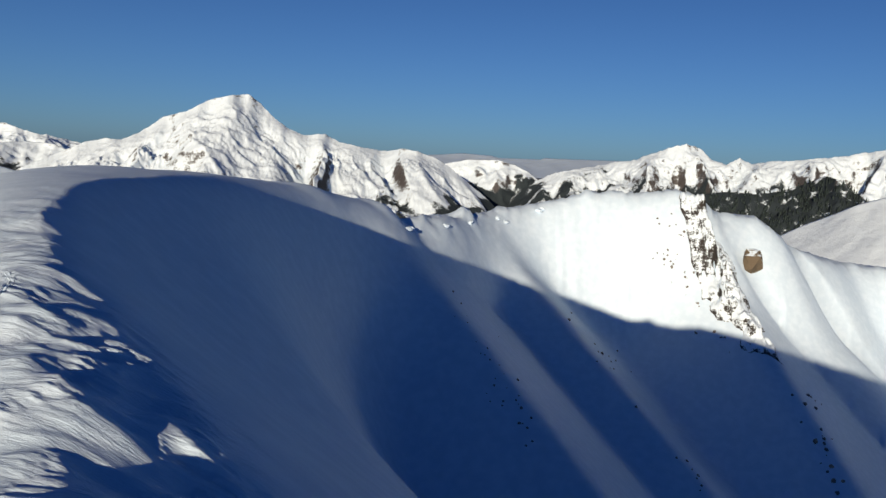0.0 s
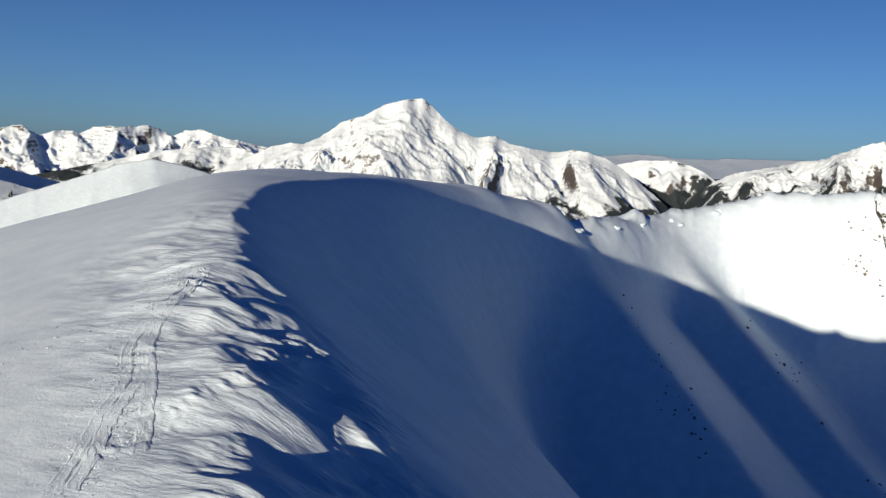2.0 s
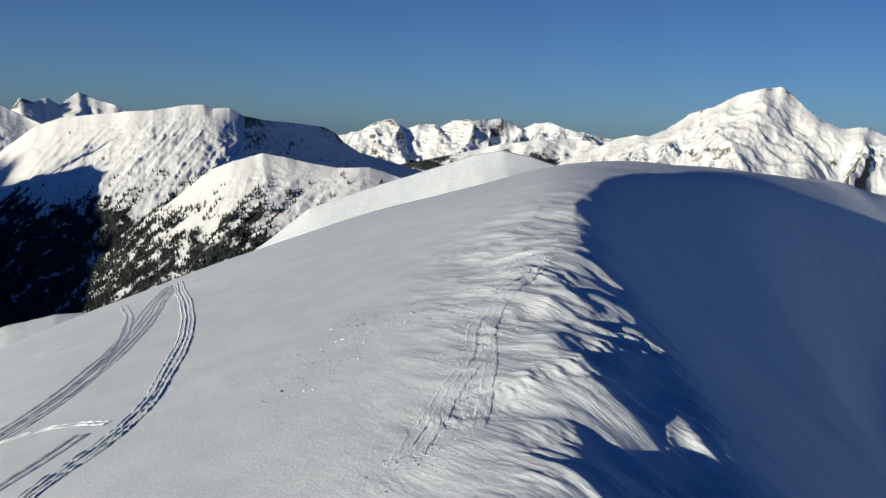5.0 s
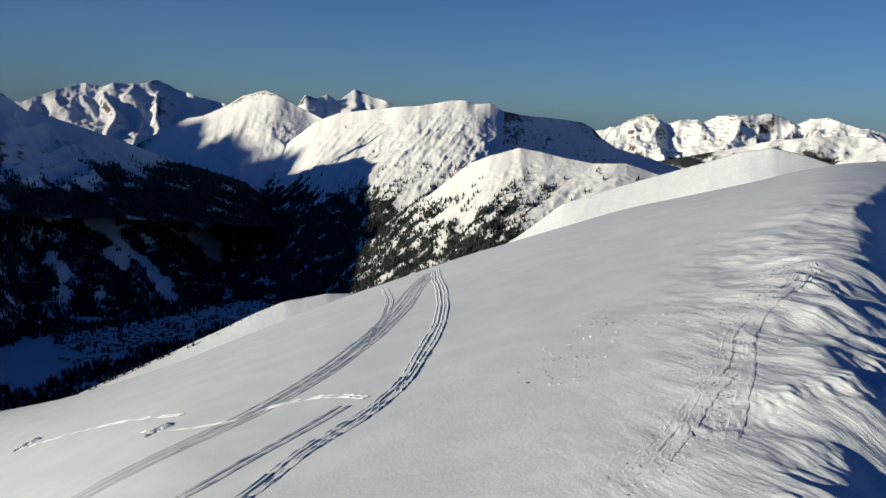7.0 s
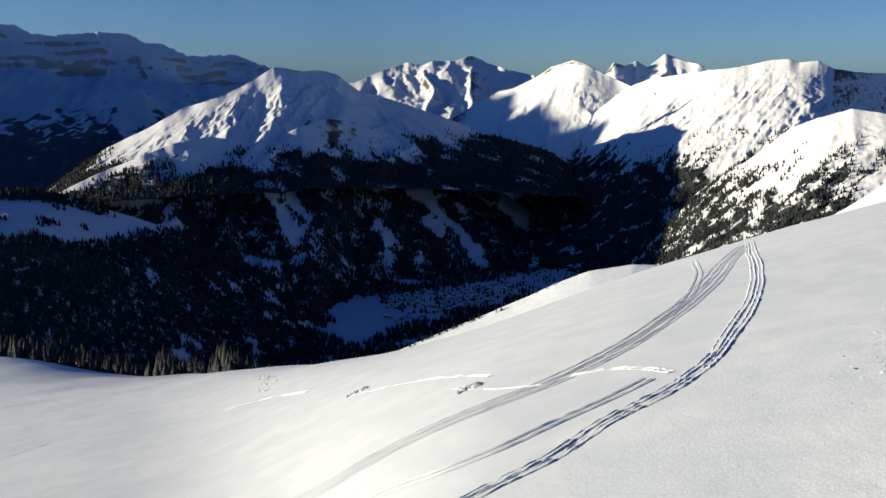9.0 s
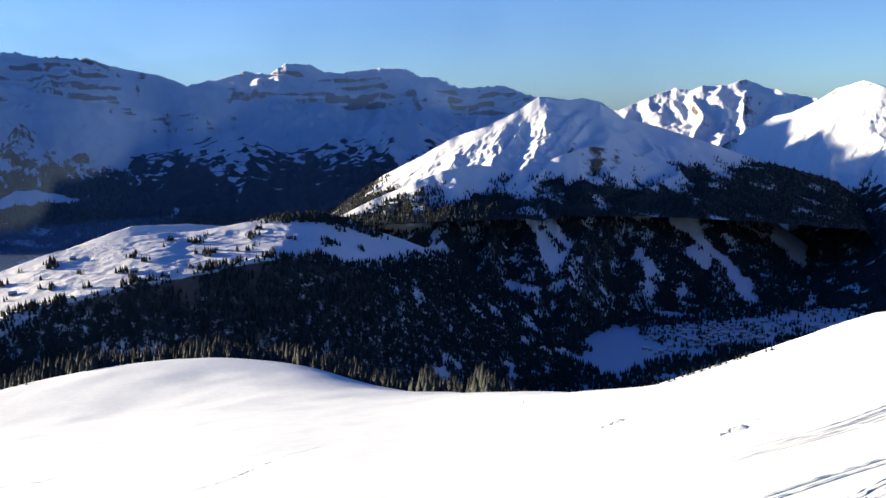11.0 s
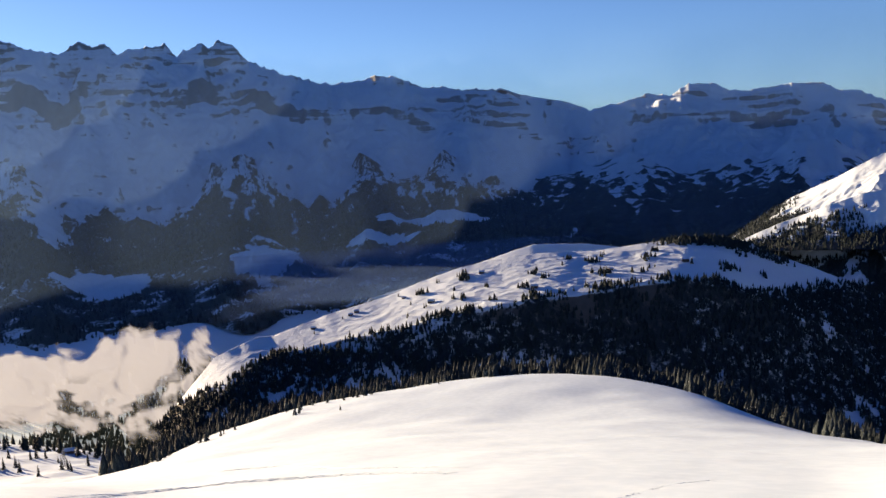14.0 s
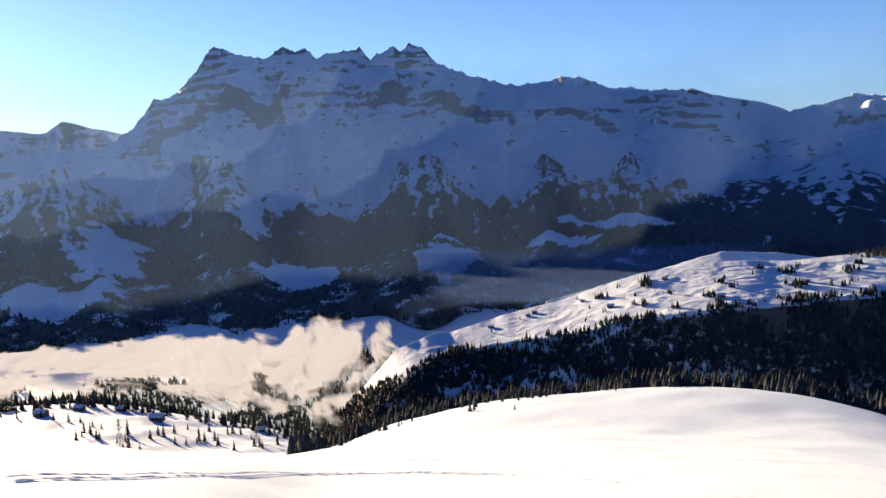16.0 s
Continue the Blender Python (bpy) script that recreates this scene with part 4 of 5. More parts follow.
spruce_wood("spruce_forest", spot[keep], rng.uniform(8, 14, keep.sum()), SPRUCE, "dark spruce forest on the valley floor", 131)


def on_flank(az, el):
    """The place on the open flank that lies el degrees under the eye."""
    d = np.concatenate([np.arange(12, 120, 0.15), np.arange(120, 430, 0.6)])
    x, y = -math.sin(radians(az)) * d, math.cos(radians(az)) * d
    z = ground_height(x, y)
    k = int(np.argmax(z > EYE + math.tan(radians(el)) * d))
    return Vector((x[k], y[k], z[k]))


# ---- ski tracks, path and footprints ----
TRACK = snow_material("trodden_snow", 0.6)


def smooth_line(pts, step):
    """A line of places through the given ones, step metres apart."""
    p = np.array([tuple(q) for q in pts])
    d = np.concatenate([[0], np.cumsum(np.linalg.norm(np.diff(p, axis=0), axis=1))])
    n = max(int(d[-1] / step), 4)
    t = np.linspace(0, d[-1], n)
    x, y = (curve(list(zip(d, p[:, k])), t) for k in (0, 1))
    return x, y


def rut(x, y, width, berm, rough, seed):
    """Corners and faces of one rut: a trodden floor between two crumbled rims."""
    tx, ty = np.gradient(x), np.gradient(y)
    ll = np.hypot(tx, ty)
    nx, ny = -ty / ll, tx / ll
    rng = np.random.default_rng(seed)
    across = np.array([-1.5, -1.0, -0.62, 0.0, 0.62, 1.0, 1.5]) * width / 2
    up = np.array([-0.03, 1.0, 0.25, 0.2, 0.25, 1.0, -0.03]) * berm
    n = len(x)
    bite = 1 + rough * rng.normal(0, 1, (n, 1)) * np.abs(up[None] > berm * 0.5)
    px = x[:, None] + nx[:, None] * across[None] * (1 + 0.15 * rng.normal(0, rough, (n, 7)))
    py = y[:, None] + ny[:, None] * across[None] * (1 + 0.15 * rng.normal(0, rough, (n, 7)))
    pz = ground_height(px, py) + up[None] * np.clip(bite, 0.1, 2.2) + 0.02
    v = np.stack([px, py, pz], -1).reshape(-1, 3)
    i = np.arange(n - 1)[:, None] * 7 + np.arange(6)[None]
    quads = np.stack([i, i + 7, i + 8, i + 1], -1).reshape(-1, 4)
    return v, np.concatenate([quads[:, [0, 1, 2]], quads[:, [0, 2, 3]]])


def track(name, places, label, category, ruts, width, berm, rough=0.35, step=0.35, seed=1):
    """A track over the flank: several ruts side by side (offsets in metres)."""
    x, y = smooth_line([on_flank(a, e) for a, e in places], step)
    tx, ty = np.gradient(x), np.gradient(y)
    ll = np.hypot(tx, ty)
    thing = tagged(new(name), label, category, group=category + "s on the flank")
    for k, off in enumerate(ruts):
        sway = off + 0.10 * perlin(np.arange(len(x)) * step / 7 + 31 * k, 0 * x + k, seed)
        v, f = rut(x - ty / ll * sway, y + tx / ll * sway, width, berm, rough, seed + k)
        me = bpy.data.meshes.new("rut")
        me.from_pydata(v.tolist(), [], f.tolist())
        me.materials.append(TRACK)
        new("rut", me).parent = thing
    return thing


track("snowshoe_track", [(70.0, -29.4), (65.7, -27.3), (61.39, -25.25), (57.16, -22.54), (53.27, -20.39), (50.97, -18.51), (49.28, -16.22), (48.08, -13.91), (47.99, -12.39), (48.44, -10.95), (48.54, -10.5)],
      "deep trodden snowshoe track curving over the snow flank", "track", (-0.27, 0.27), 0.26, 0.035, 0.7, 0.3, 201)
track("ski_track", [(82.5, -28.4), (77.3, -26.7), (71.93, -24.31), (66.25, -22.12), (61.42, -20.27), (57.24, -18.19), (53.42, -15.58), (51.15, -13.45), (49.67, -11.5), (48.73, -10.6)],
      "bundle of parallel ski tracks in soft snow", "track", (-0.85, -0.5, -0.05, 0.3, 0.8), 0.13, 0.016, 0.3, 0.4, 211)
track("ski_track", [(53.42, -15.58), (52.21, -14.24), (51.63, -12.9), (51.77, -12.2), (51.98, -11.85)], "pair of ski tracks leaving the bundle", "track", (-0.22, 0.22), 0.14, 0.025, 0.25, 0.4, 221)
track("ski_track", [(77.0, -28.9), (73.0, -27.3), (69.2, -26.2), (65.54, -24.97), (60.64, -22.79), (56.41, -20.75), (54.48, -19.66)], "short pair of ski tracks on the flank", "track", (-0.26, 0.26), 0.15, 0.028, 0.25, 0.3, 231)
track("snow_furrow", [(59.9, -19.78), (57.22, -19.22), (54.89, -19.01), (53, -19.14)], "bright rim of snow thrown up by a turn", "track", (0.0,), 0.28, 0.035, 0.8, 0.25, 241)
track("snow_furrow", [(84.08, -21.37), (81.47, -20.95), (78.45, -20.68)], "shallow furrow scraped in the snow", "track", (0.0, 0.5), 0.22, 0.02, 0.8, 0.3, 251)
track("snow_furrow", [(75.38, -21.08), (72.22, -20.51), (68.23, -20.0), (65.43, -19.93)], "long shallow furrow with a crumbled rim", "track", (0.0,), 0.24, 0.025, 0.9, 0.3, 261)
track("snow_furrow", [(68.24, -20.82), (64.23, -20.74), (61.83, -20.46)], "thin furrow joining the ski tracks", "track", (0.0,), 0.14, 0.02, 0.6, 0.3, 271)
track("foot_track", [(26.58, -10.34), (25.4, -9.5), (24.6, -8.6), (24.25, -8.2)], "narrow foot track up to the ridge", "track", (0.0,), 0.16, 0.025, 0.5, 0.3, 281)
track("foot_track", [(25.6, -10.3), (24.3, -9.2), (23.95, -8.8), (24.2, -8.2)], "second foot track meeting at the fork", "track", (0.0,), 0.16, 0.025, 0.5, 0.3, 285)
track("foot_track", [(32.98, -21.86), (31.63, -19.89), (30.27, -17.72), (28.61, -15.49), (27.97, -12.63), (26.78, -11.18), (25.27, -9.4), (24.2, -8.41)], "trodden path of many feet along the snowy crest", "track", (-0.25, 0.3), 0.34, 0.007, 0.9, 0.3, 283)
track("foot_track", [(28.08, -19.73), (27.59, -17.65), (27.39, -15.52), (27.53, -13.0), (26.78, -11.25)], "second trodden lane joining the crest path", "track", (0.0,), 0.34, 0.007, 0.9, 0.3, 288)
track("foot_track", [(128.7, -19.89), (125.53, -20.09), (120.48, -20.73), (115.81, -21.01), (112.06, -21.25)], "old half-filled track across the slope", "track", (0.0, 1.1), 0.3, 0.03, 0.9, 0.5, 291)
track("foot_track", [(153.0, -18.1), (149, -18.68), (140.3, -19.9), (130.8, -20.63), (121, -21.14), (113.3, -21.57)], "old wind-worn track across the snow", "track", (0.0, 0.9, 2.4), 0.3, 0.03, 0.9, 0.5, 295)


def lumps(name, places, spread, count, size, label, seed):
    """Trodden clods and footprints along a line: small tilted shards of snow."""
    x, y = smooth_line([on_flank(a, e) for a, e in places], 0.2)
    rng = np.random.default_rng(seed)
    i = rng.integers(0, len(x), count)
    px, py = x[i] + rng.normal(0, spread, count), y[i] + rng.normal(0, spread, count)
    pz = ground_height(px, py)
    s = rng.uniform(0.5, 1.3, count) * size
    ang = rng.uniform(0, 6.28, (count, 1)) + np.arange(5)[None] * 2 * math.pi / 5
    rad = s[:, None] * rng.uniform(0.6, 1.3, (count, 5))
    ring = np.stack([px[:, None] + np.cos(ang) * rad, py[:, None] + np.sin(ang) * rad, np.broadcast_to(pz[:, None] - 0.03, (count, 5))], -1)
    top = np.stack([px + rng.normal(0, 0.4, count) * s, py + rng.normal(0, 0.4, count) * s, pz + s * rng.uniform(0.25, 0.6, count)], -1)
    v = np.concatenate([ring, top[:, None]], 1).reshape(-1, 3)
    b = np.arange(count)[:, None] * 6
    k = np.arange(5)
    f = np.stack([b + k, b + (k + 1) % 5, np.broadcast_to(b + 5, (count, 5))], -1).reshape(-1, 3)
    return soup(name, v, f, TRACK, label, "footprints")


lumps("footprints", [(33.5, -22.69), (31.65, -20.3), (29.44, -17.08), (28.74, -14.87), (27.68, -11.87), (26.58, -10.34)], 0.7, 1100, 0.065, "many trodden footprints along the ridge path", 301)
lumps("footprints", [(27.5, -11.5), (26.5, -9.3), (25.3, -8.0)], 0.8, 400, 0.07, "trodden snow near the fork of the path", 302)
lumps("footprints", [(103.99, -23.65), (101.98, -23.34), (99.95, -22.86), (97.53, -22.22), (94.74, -21.82)], 0.12, 110, 0.16, "single line of footprints down the slope", 303)
lumps("footprints", [(81.5, -20.6), (81.2, -19.9), (80.9, -19.3)], 0.8, 90, 0.2, "faint footprints on the small knoll", 304)
for a, e in ((74.78, -20.83), (66.84, -20.73)):
    lumps("snow_pit", [(a + 0.5, e - 0.15), (a, e), (a - 0.4, e + 0.2)], 0.25, 60, 0.26, "dug snow pit with thrown-out clods", 305)

# raised shards of snow stand in for the flank's sun glints
lumps("snow_clods", [(34, -20), (44, -17), (56, -20), (68, -22), (80, -22)], 9.0, 900, 0.035, "small snow clods standing in for sun glints over the flank", 307)

# small bright crusts the wind has left on the flank
lumps("wind_crust", [(40, -18.5), (36, -13.2), (33, -12.2), (29.5, -12.0)], 1.2, 120, 0.1, "broken wind crust on the smooth snow", 306)

# ---- spruces that stand alone ----
def spruce(height, mat, seed):
    """A spruce: tapered trunk and drooping boughs in whorls with gaps between."""
    rng = random.Random(seed)
    thing = new("spruce")
    bm = bmesh.new()
    bmesh.ops.create_cone(bm, segments=7, radius1=height * 0.022, radius2=height * 0.004, depth=height * 0.96, cap_ends=True, matrix=Matrix.Translation((0, 0, height * 0.46)))
    part("trunk", bm, BARK, thing)
    bm = bmesh.new()
    whorls = 13
    for k in range(whorls):
        t = k / (whorls - 1)
        z, reach = height * (0.08 + 0.86 * t), height * (0.21 * (1 - t) ** 0.8 + 0.02)
        for j in range(9 if t < 0.7 else 6):
            a = rng.uniform(0, 6.28)
            rr = reach * rng.uniform(0.55, 1.15)
            droop = rr * rng.uniform(0.25, 0.6)
            w = rr * rng.uniform(0.22, 0.36)
            ca, sa = math.cos(a), math.sin(a)
            root = bm.verts.new((0, 0, z + height * 0.05))
            tip = bm.verts.new((ca * rr, sa * rr, z - droop))
            l = bm.verts.new((ca * rr * 0.6 - sa * w, sa * rr * 0.6 + ca * w, z - droop * 0.75))
            r2 = bm.verts.new((ca * rr * 0.6 + sa * w, sa * rr * 0.6 - ca * w, z - droop * 0.75))
            mid = bm.verts.new((ca * rr * 0.6, sa * rr * 0.6, z - droop * 0.3))
            for f in ((root, l, mid), (root, mid, r2), (mid, l, tip), (mid, tip, r2)):
                bm.faces.new(f)
    part("crown", bm, mat, thing)
    return thing


def planted(ob, spots, base, seed, label, group):
    rng = random.Random(seed)
    for n_, (p, h) in enumerate(spots):
        m = Matrix.Translation(p) @ pose(0, 0, 0, rng.uniform(-2, 2), rng.uniform(-2, 2), rng.uniform(0, 360)) @ Matrix.Scale(h / base, 4)
        o = copy_thing(ob, m)
        tagged(o, label, "tree", group)
    for o in (*ob.children_recursive, ob):
        bpy.data.objects.remove(o)


def over(field):
    """Looks up the height of a mountain's surface, from its own grid."""
    X, Y, Z, w = FIELDS[field]

    def at(az, el):
        tgt = math.tan(radians(el))
        a = np.degrees(np.arctan2(-X, Y)) % 360
        e = (Z - EYE) / np.hypot(X, Y)
        miss = np.hypot((a - az % 360) * 0.0175, (e - tgt) * 1.0)
        miss[:8] = 9
        k = np.unravel_index(np.argmin(miss), miss.shape)
        return Vector((X[k], Y[k], Z[k]))
    return at


rng = random.Random(400)
spots = []
for a, r0, h in ((92.0, 470, 6.0), (123.5, 395, 6.5), (123.2, 398, 5.0), (118.9, 440, 3.5), (119.3, 445, 2.6), (120.4, 380, 3.0), (117.6, 470, 2.4), (79.5, 330, 2.2), (97.5, 560, 7), (90.5, 455, 5)):
    spots.append((Vector(on_ground(np.array([a]), np.array([r0]))[0]), h))
for k in range(70):
    a = rng.uniform(113, 133)
    r0 = float(BRINK(a)) + rng.uniform(-25, 25)
    spots.append((Vector(on_ground(np.array([a]), np.array([r0]))[0]), rng.uniform(2.5, 8)))
for k in range(60):
    a = rng.uniform(74, 97)
    r0 = float(BRINK(a)) + rng.uniform(0, 25)
    spots.append((Vector(on_ground(np.array([a]), np.array([r0]))[0]), rng.uniform(4, 9)))
planted(spruce(8.0, FROSTED, 1), spots, 8.0, 401, "frosted green spruce standing in the snow", "spruces by the knoll")

low = over("lower_fields")
spots = []
for a, e, h in ((146.3, -16.4, 9), (143.4, -16.7, 6.5), (141.1, -16.9, 6), (139.9, -17.2, 5.5), (141.8, -17.0, 5), (151.2, -14.6, 6), (150.4, -14.9, 6), (149.6, -15.1, 6), (152.5, -14.4, 6), (153.3, -14.2, 6), (148.3, -15.6, 5), (147.7, -15.8, 4), (149.0, -15.3, 5)):
    spots.append((low(a, e), h))
for k in range(90):
    a = rng.uniform(135, 156)
    e = np.interp(a, [135, 140, 145.3, 148.6, 156], [-18.0, -16.5, -14.95, -14.2, -13.4]) - rng.uniform(0, 0.25)
    spots.append((low(a, e), rng.uniform(6, 11)))
for k in range(34):
    a = rng.uniform(136, 150)
    e = np.interp(a, [136, 140, 147, 150], [-18.3, -18.0, -16.9, -16.1]) + rng.gauss(0.2, 0.35)
    spots.append((low(a, e), rng.uniform(3.5, 7.5)))
planted(spruce(8.0, SPRUCE, 2), spots, 8.0, 402, "dark spruce on the lower snow field", "spruces on the lower fields")

sh = over("shoulder")
spots = [(sh(a, e), h) for a, e, h in ((61.5, -14.0, 1.5), (61.0, -13.8, 1.3), (62.2, -14.4, 1.6), (60.6, -13.7, 1.2), (63.2, -14.9, 1.4))]
for k in range(34):
    a = rng.uniform(64.5, 73)
    spots.append((sh(a, float(np.interp(a, [64, 66.2, 71.4, 74], [-15.2, -16.0, -18.0, -18.9])) - 0.06), rng.uniform(2.0, 3.6)))
planted(spruce(8.0, SPRUCE, 3), spots, 8.0, 403, "young dark spruce on the snow shoulder", "spruces on the shoulder")


# ---- huts and the village ----
TIMBER = plain("weathered_timber", (0.10, 0.065, 0.045), 0.85, 3.0)
PLASTER = plain("pale_plaster", (0.22, 0.20, 0.19), 0.9, 3.0, 0.15)
GLASSY = plain("dark_window", (0.03, 0.035, 0.045), 0.3, 3.0, 0.2, 0.0)


def box_bm(w, d, h, z=0.0):
    bm = bmesh.new()
    bmesh.ops.create_cube(bm, size=1.0, matrix=Matrix.Translation((0, 0, z + h / 2)) @ Matrix.Diagonal((w, d, h, 1)))
    return bm


def hut(w, d, h, wall_mat):
    """A timber hut with a snow-laden gable roof, a door and windows."""
    thing = new("hut")
    bm = box_bm(w, d, h, -0.8)
    top = h - 0.8
    for s_ in (-1, 1):
        a, b, c = (bm.verts.new(q) for q in ((s_ * w / 2, -d / 2, top), (s_ * w / 2, d / 2, top), (s_ * w / 2, 0, top + d * 0.28)))
        bm.faces.new((a, b, c))
    part("wall", bm, wall_mat, thing)
    for s_ in (-1, 1):
        bm = bmesh.new()
        m = Matrix.Translation((0, s_ * d * 0.27, top + d * 0.155)) @ Matrix.Rotation(-s_ * math.atan(0.56), 4, "X") @ Matrix.Diagonal((w * 1.18, d * 0.68, 0.45, 1))
        bmesh.ops.create_cube(bm, size=1.0, matrix=m)
        bmesh.ops.bevel(bm, geom=bm.edges[:], offset=0.12, segments=1, affect="EDGES")
        part("roof", bm, SNOW, thing, "thick snow on the roof")
    bm = bmesh.new()
    bmesh.ops.create_cube(bm, size=1.0, matrix=Matrix.Translation((w * 0.2, -d / 2 - 0.03, 0.2)) @ Matrix.Diagonal((1.0, 0.08, 2.0, 1)))
    part("door", bm, GLASSY, thing)
    for q in (-0.3, 0.02):
        bm = bmesh.new()
        bmesh.ops.create_cube(bm, size=1.0, matrix=Matrix.Translation((w * q, -d / 2 - 0.03, 0.7)) @ Matrix.Diagonal((0.9, 0.06, 0.9, 1)))
        part("window", bm, GLASSY, thing)
    return thing


def settle(kind_, spots, label, category, group, seed):
    rng = random.Random(seed)
    for p, turn, size in spots:
        tagged(copy_thing(kind_, Matrix.Translation(p) @ pose(0, 0, 0, 0, 0, turn + rng.uniform(-12, 12)) @ Matrix.Scale(size, 4)), label, category, group)
    for o in (*kind_.children_recursive, kind_):
        bpy.data.objects.remove(o)


up = over("alp")
settle(hut(9, 7, 4.2, TIMBER), [(up(a, e), 100, s_) for a, e, s_ in ((96.7, -8.1, 0.9), (110.2, -8.5, 0.7), (106.6, -9.6, 0.75), (118.9, -10.6, 0.6), (113.7, -10.3, 0.75), (121.8, -11.5, 0.6), (119.3, -10.8, 0.55), (115.6, -9.9, 0.5), (101.5, -8.6, 0.6))],
       "dark timber hut under snow on the alp", "hut", "huts on the alp", 501)
settle(hut(10, 8, 4.6, TIMBER), [(low(a, e), 120, s_) for a, e, s_ in ((144.3, -15.8, 0.75), (151.2, -14.5, 0.7), (148.9, -14.5, 0.6), (137.8, -17.3, 0.5), (146.6, -14.9, 0.5))],
       "timber chalet with a snowy roof in the fields", "hut", "chalets in the fields", 502)
rng = random.Random(503)
spots = []
while len(spots) < 230:
    a, d = rng.uniform(57, 72.8), rng.uniform(1090, 1560)
    if abs(d - np.interp(a, [57, 62, 66, 70, 73], [1480, 1420, 1310, 1250, 1200])) < 80 and rng.random() < np.interp(a, [57, 64, 67, 72.8], [0.25, 0.35, 1, 0.9]):
        p = on_ground(np.array([a]), np.array([float(d)]))[0]
        spots.append((Vector(p), rng.choice((60, 150)), rng.uniform(0.3, 0.55)))
settle(hut(13, 10, 8.0, PLASTER), spots, "snow-roofed village house in the shaded valley", "house", "houses of the village", 504)


# ---- cliff, boulder and rocks in the bowl ----
ROCK = plain("grey_rock", (0.13, 0.12, 0.11), 0.9, 1.4, 0.55, 0.8)
OCHRE = mountain_material("ochre_rock", 1.6, (0.075, 0.062, 0.045), 0.80, mix=(0.6, 0.2, 0.4))


def rock_bm(size, seed, blocky=0.25):
    """An angular boulder: an icosphere broken by noise into faces."""
    bm = bmesh.new()
    bmesh.ops.create_icosphere(bm, subdivisions=2, radius=1.0)
    for v in bm.verts:
        q = v.co.copy()
        k = 1 + 0.35 * noise.noise(q * 1.1 + Vector((seed * 3.7, 0, 0))) + 0.22 * noise.cell(q * 1.7 + Vector((0, seed * 2.3, 0)))
        k = k / max(abs(q.x), abs(q.y), abs(q.z)) ** blocky
        v.co = Vector((q.x * k * size[0], q.y * k * size[1], q.z * k * size[2]))
    return bm


def ray_on_ground(az, el, start=60, stop=520):
    """Where a line of sight first meets the ground."""
    r_ = np.arange(start, stop, 1.0)
    x, y = -math.sin(radians(az)) * r_, math.cos(radians(az)) * r_
    below = ground_height(x, y) > EYE + math.tan(radians(el)) * r_
    k = int(np.argmax(below)) if below.any() else len(r_) - 1
    return Vector((x[k], y[k], float(ground_height(x[k:k + 1], y[k:k + 1])[0])))


ob = part("boulder", rock_bm((4.4, 3.6, 4.8), 5, 0.5), OCHRE)
ob.location = ray_on_ground(-23.3, -6.7) + Vector((0, 0, 1.8))
tagged(ob, "ochre limestone boulder standing in the snow", "boulder")
rng = random.Random(600)
rocks = [part("rock", rock_bm((1, 1, 1), k), ROCK) for k in range(4)]
lines = [((-17.0, -2.8), (-19.5, -4.6), 12, 0.6, 0.4), ((-18.0, -5.5), (-20.5, -9.0), 26, 0.6, 0.4), ((-20.5, -10.6), (-23.5, -11.2), 8, 0.5, 0.5),
         ((-27, -13.5), (-29.5, -18.5), 26, 0.4, 0.6), ((-4.5, -9.5), (-10.5, -19), 24, 0.5, 0.28), ((-12, -9.6), (-17, -15.5), 14, 0.4, 0.45), ((-6.5, -13), (-7.5, -17), 7, 0.4, 0.25), ((-18.5, -17), (-23, -21), 8, 0.4, 0.35)]
for (a0, e0), (a1, e1), count, sprd, size in lines:
    for k in range(count):
        t = rng.random()
        p = ray_on_ground(a0 + (a1 - a0) * t + rng.gauss(0, sprd), e0 + (e1 - e0) * t + rng.gauss(0, 0.25))
        s_ = size * rng.uniform(0.4, 1.4)
        o = rocks[rng.randrange(4)].copy()
        scene.collection.objects.link(o)
        o.matrix_world = Matrix.Translation(p) @ pose(0, 0, 0, rng.uniform(-30, 30), rng.uniform(-30, 30), rng.uniform(0, 360)) @ Matrix.Diagonal((s_, s_, s_ * rng.uniform(0.6, 1.2), 1))
        tagged(o, "dark grey rock poking out of the steep snow", "rock", "rocks in the bowl")
for o in rocks:
    bpy.data.objects.remove(o)


# the broken cliff under the far rim
# near-black rock: the shade on the cliff's face is put into its colour
CLIFF = mountain_material("broken_cliff_rock", 4.0, (0.025, 0.024, 0.024), 0.47, mix=(0.6, 0.5, 0.9))
A, R = np.meshgrid(np.radians(np.arange(-26.5, -15.5, 0.05)), np.arange(275, 412, 0.6))
X, Y = -np.sin(A) * R, np.cos(A) * R
base = ground_height(X, Y)
near = np.full(X.shape, 99.0)
spine = [ray_on_ground(a, e) for a, e in ((-20.2, -3.2), (-20.9, -4.8), (-21.5, -6.4), (-22.2, -8.4), (-23.6, -10.2))]
for p, q in zip(spine, spine[1:]):
    ex, ey = q.x - p.x, q.y - p.y
    k = np.clip(((X - p.x) * ex + (Y - p.y) * ey) / (ex * ex + ey * ey), 0, 1)
    near = np.minimum(near, np.hypot(X - p.x - k * ex, Y - p.y - k * ey))
near = near + 5 * fbm(X / 14, Y / 14, 3, 91)
jut = smooth(10, 2, near)
rough = ridged(X / 7, Y / 7, 5, 92, 0.6)
cliff = sheet("cliff", X, Y, base - 0.6 - 7.0 * (1 - smooth(0.0, 0.2, jut)) + jut * (2.2 + 4.6 * rough), CLIFF, X * 0 - 1)
tagged(cliff, "broken dark cliff dusted with snow under the rim", "cliff", kind="structure")

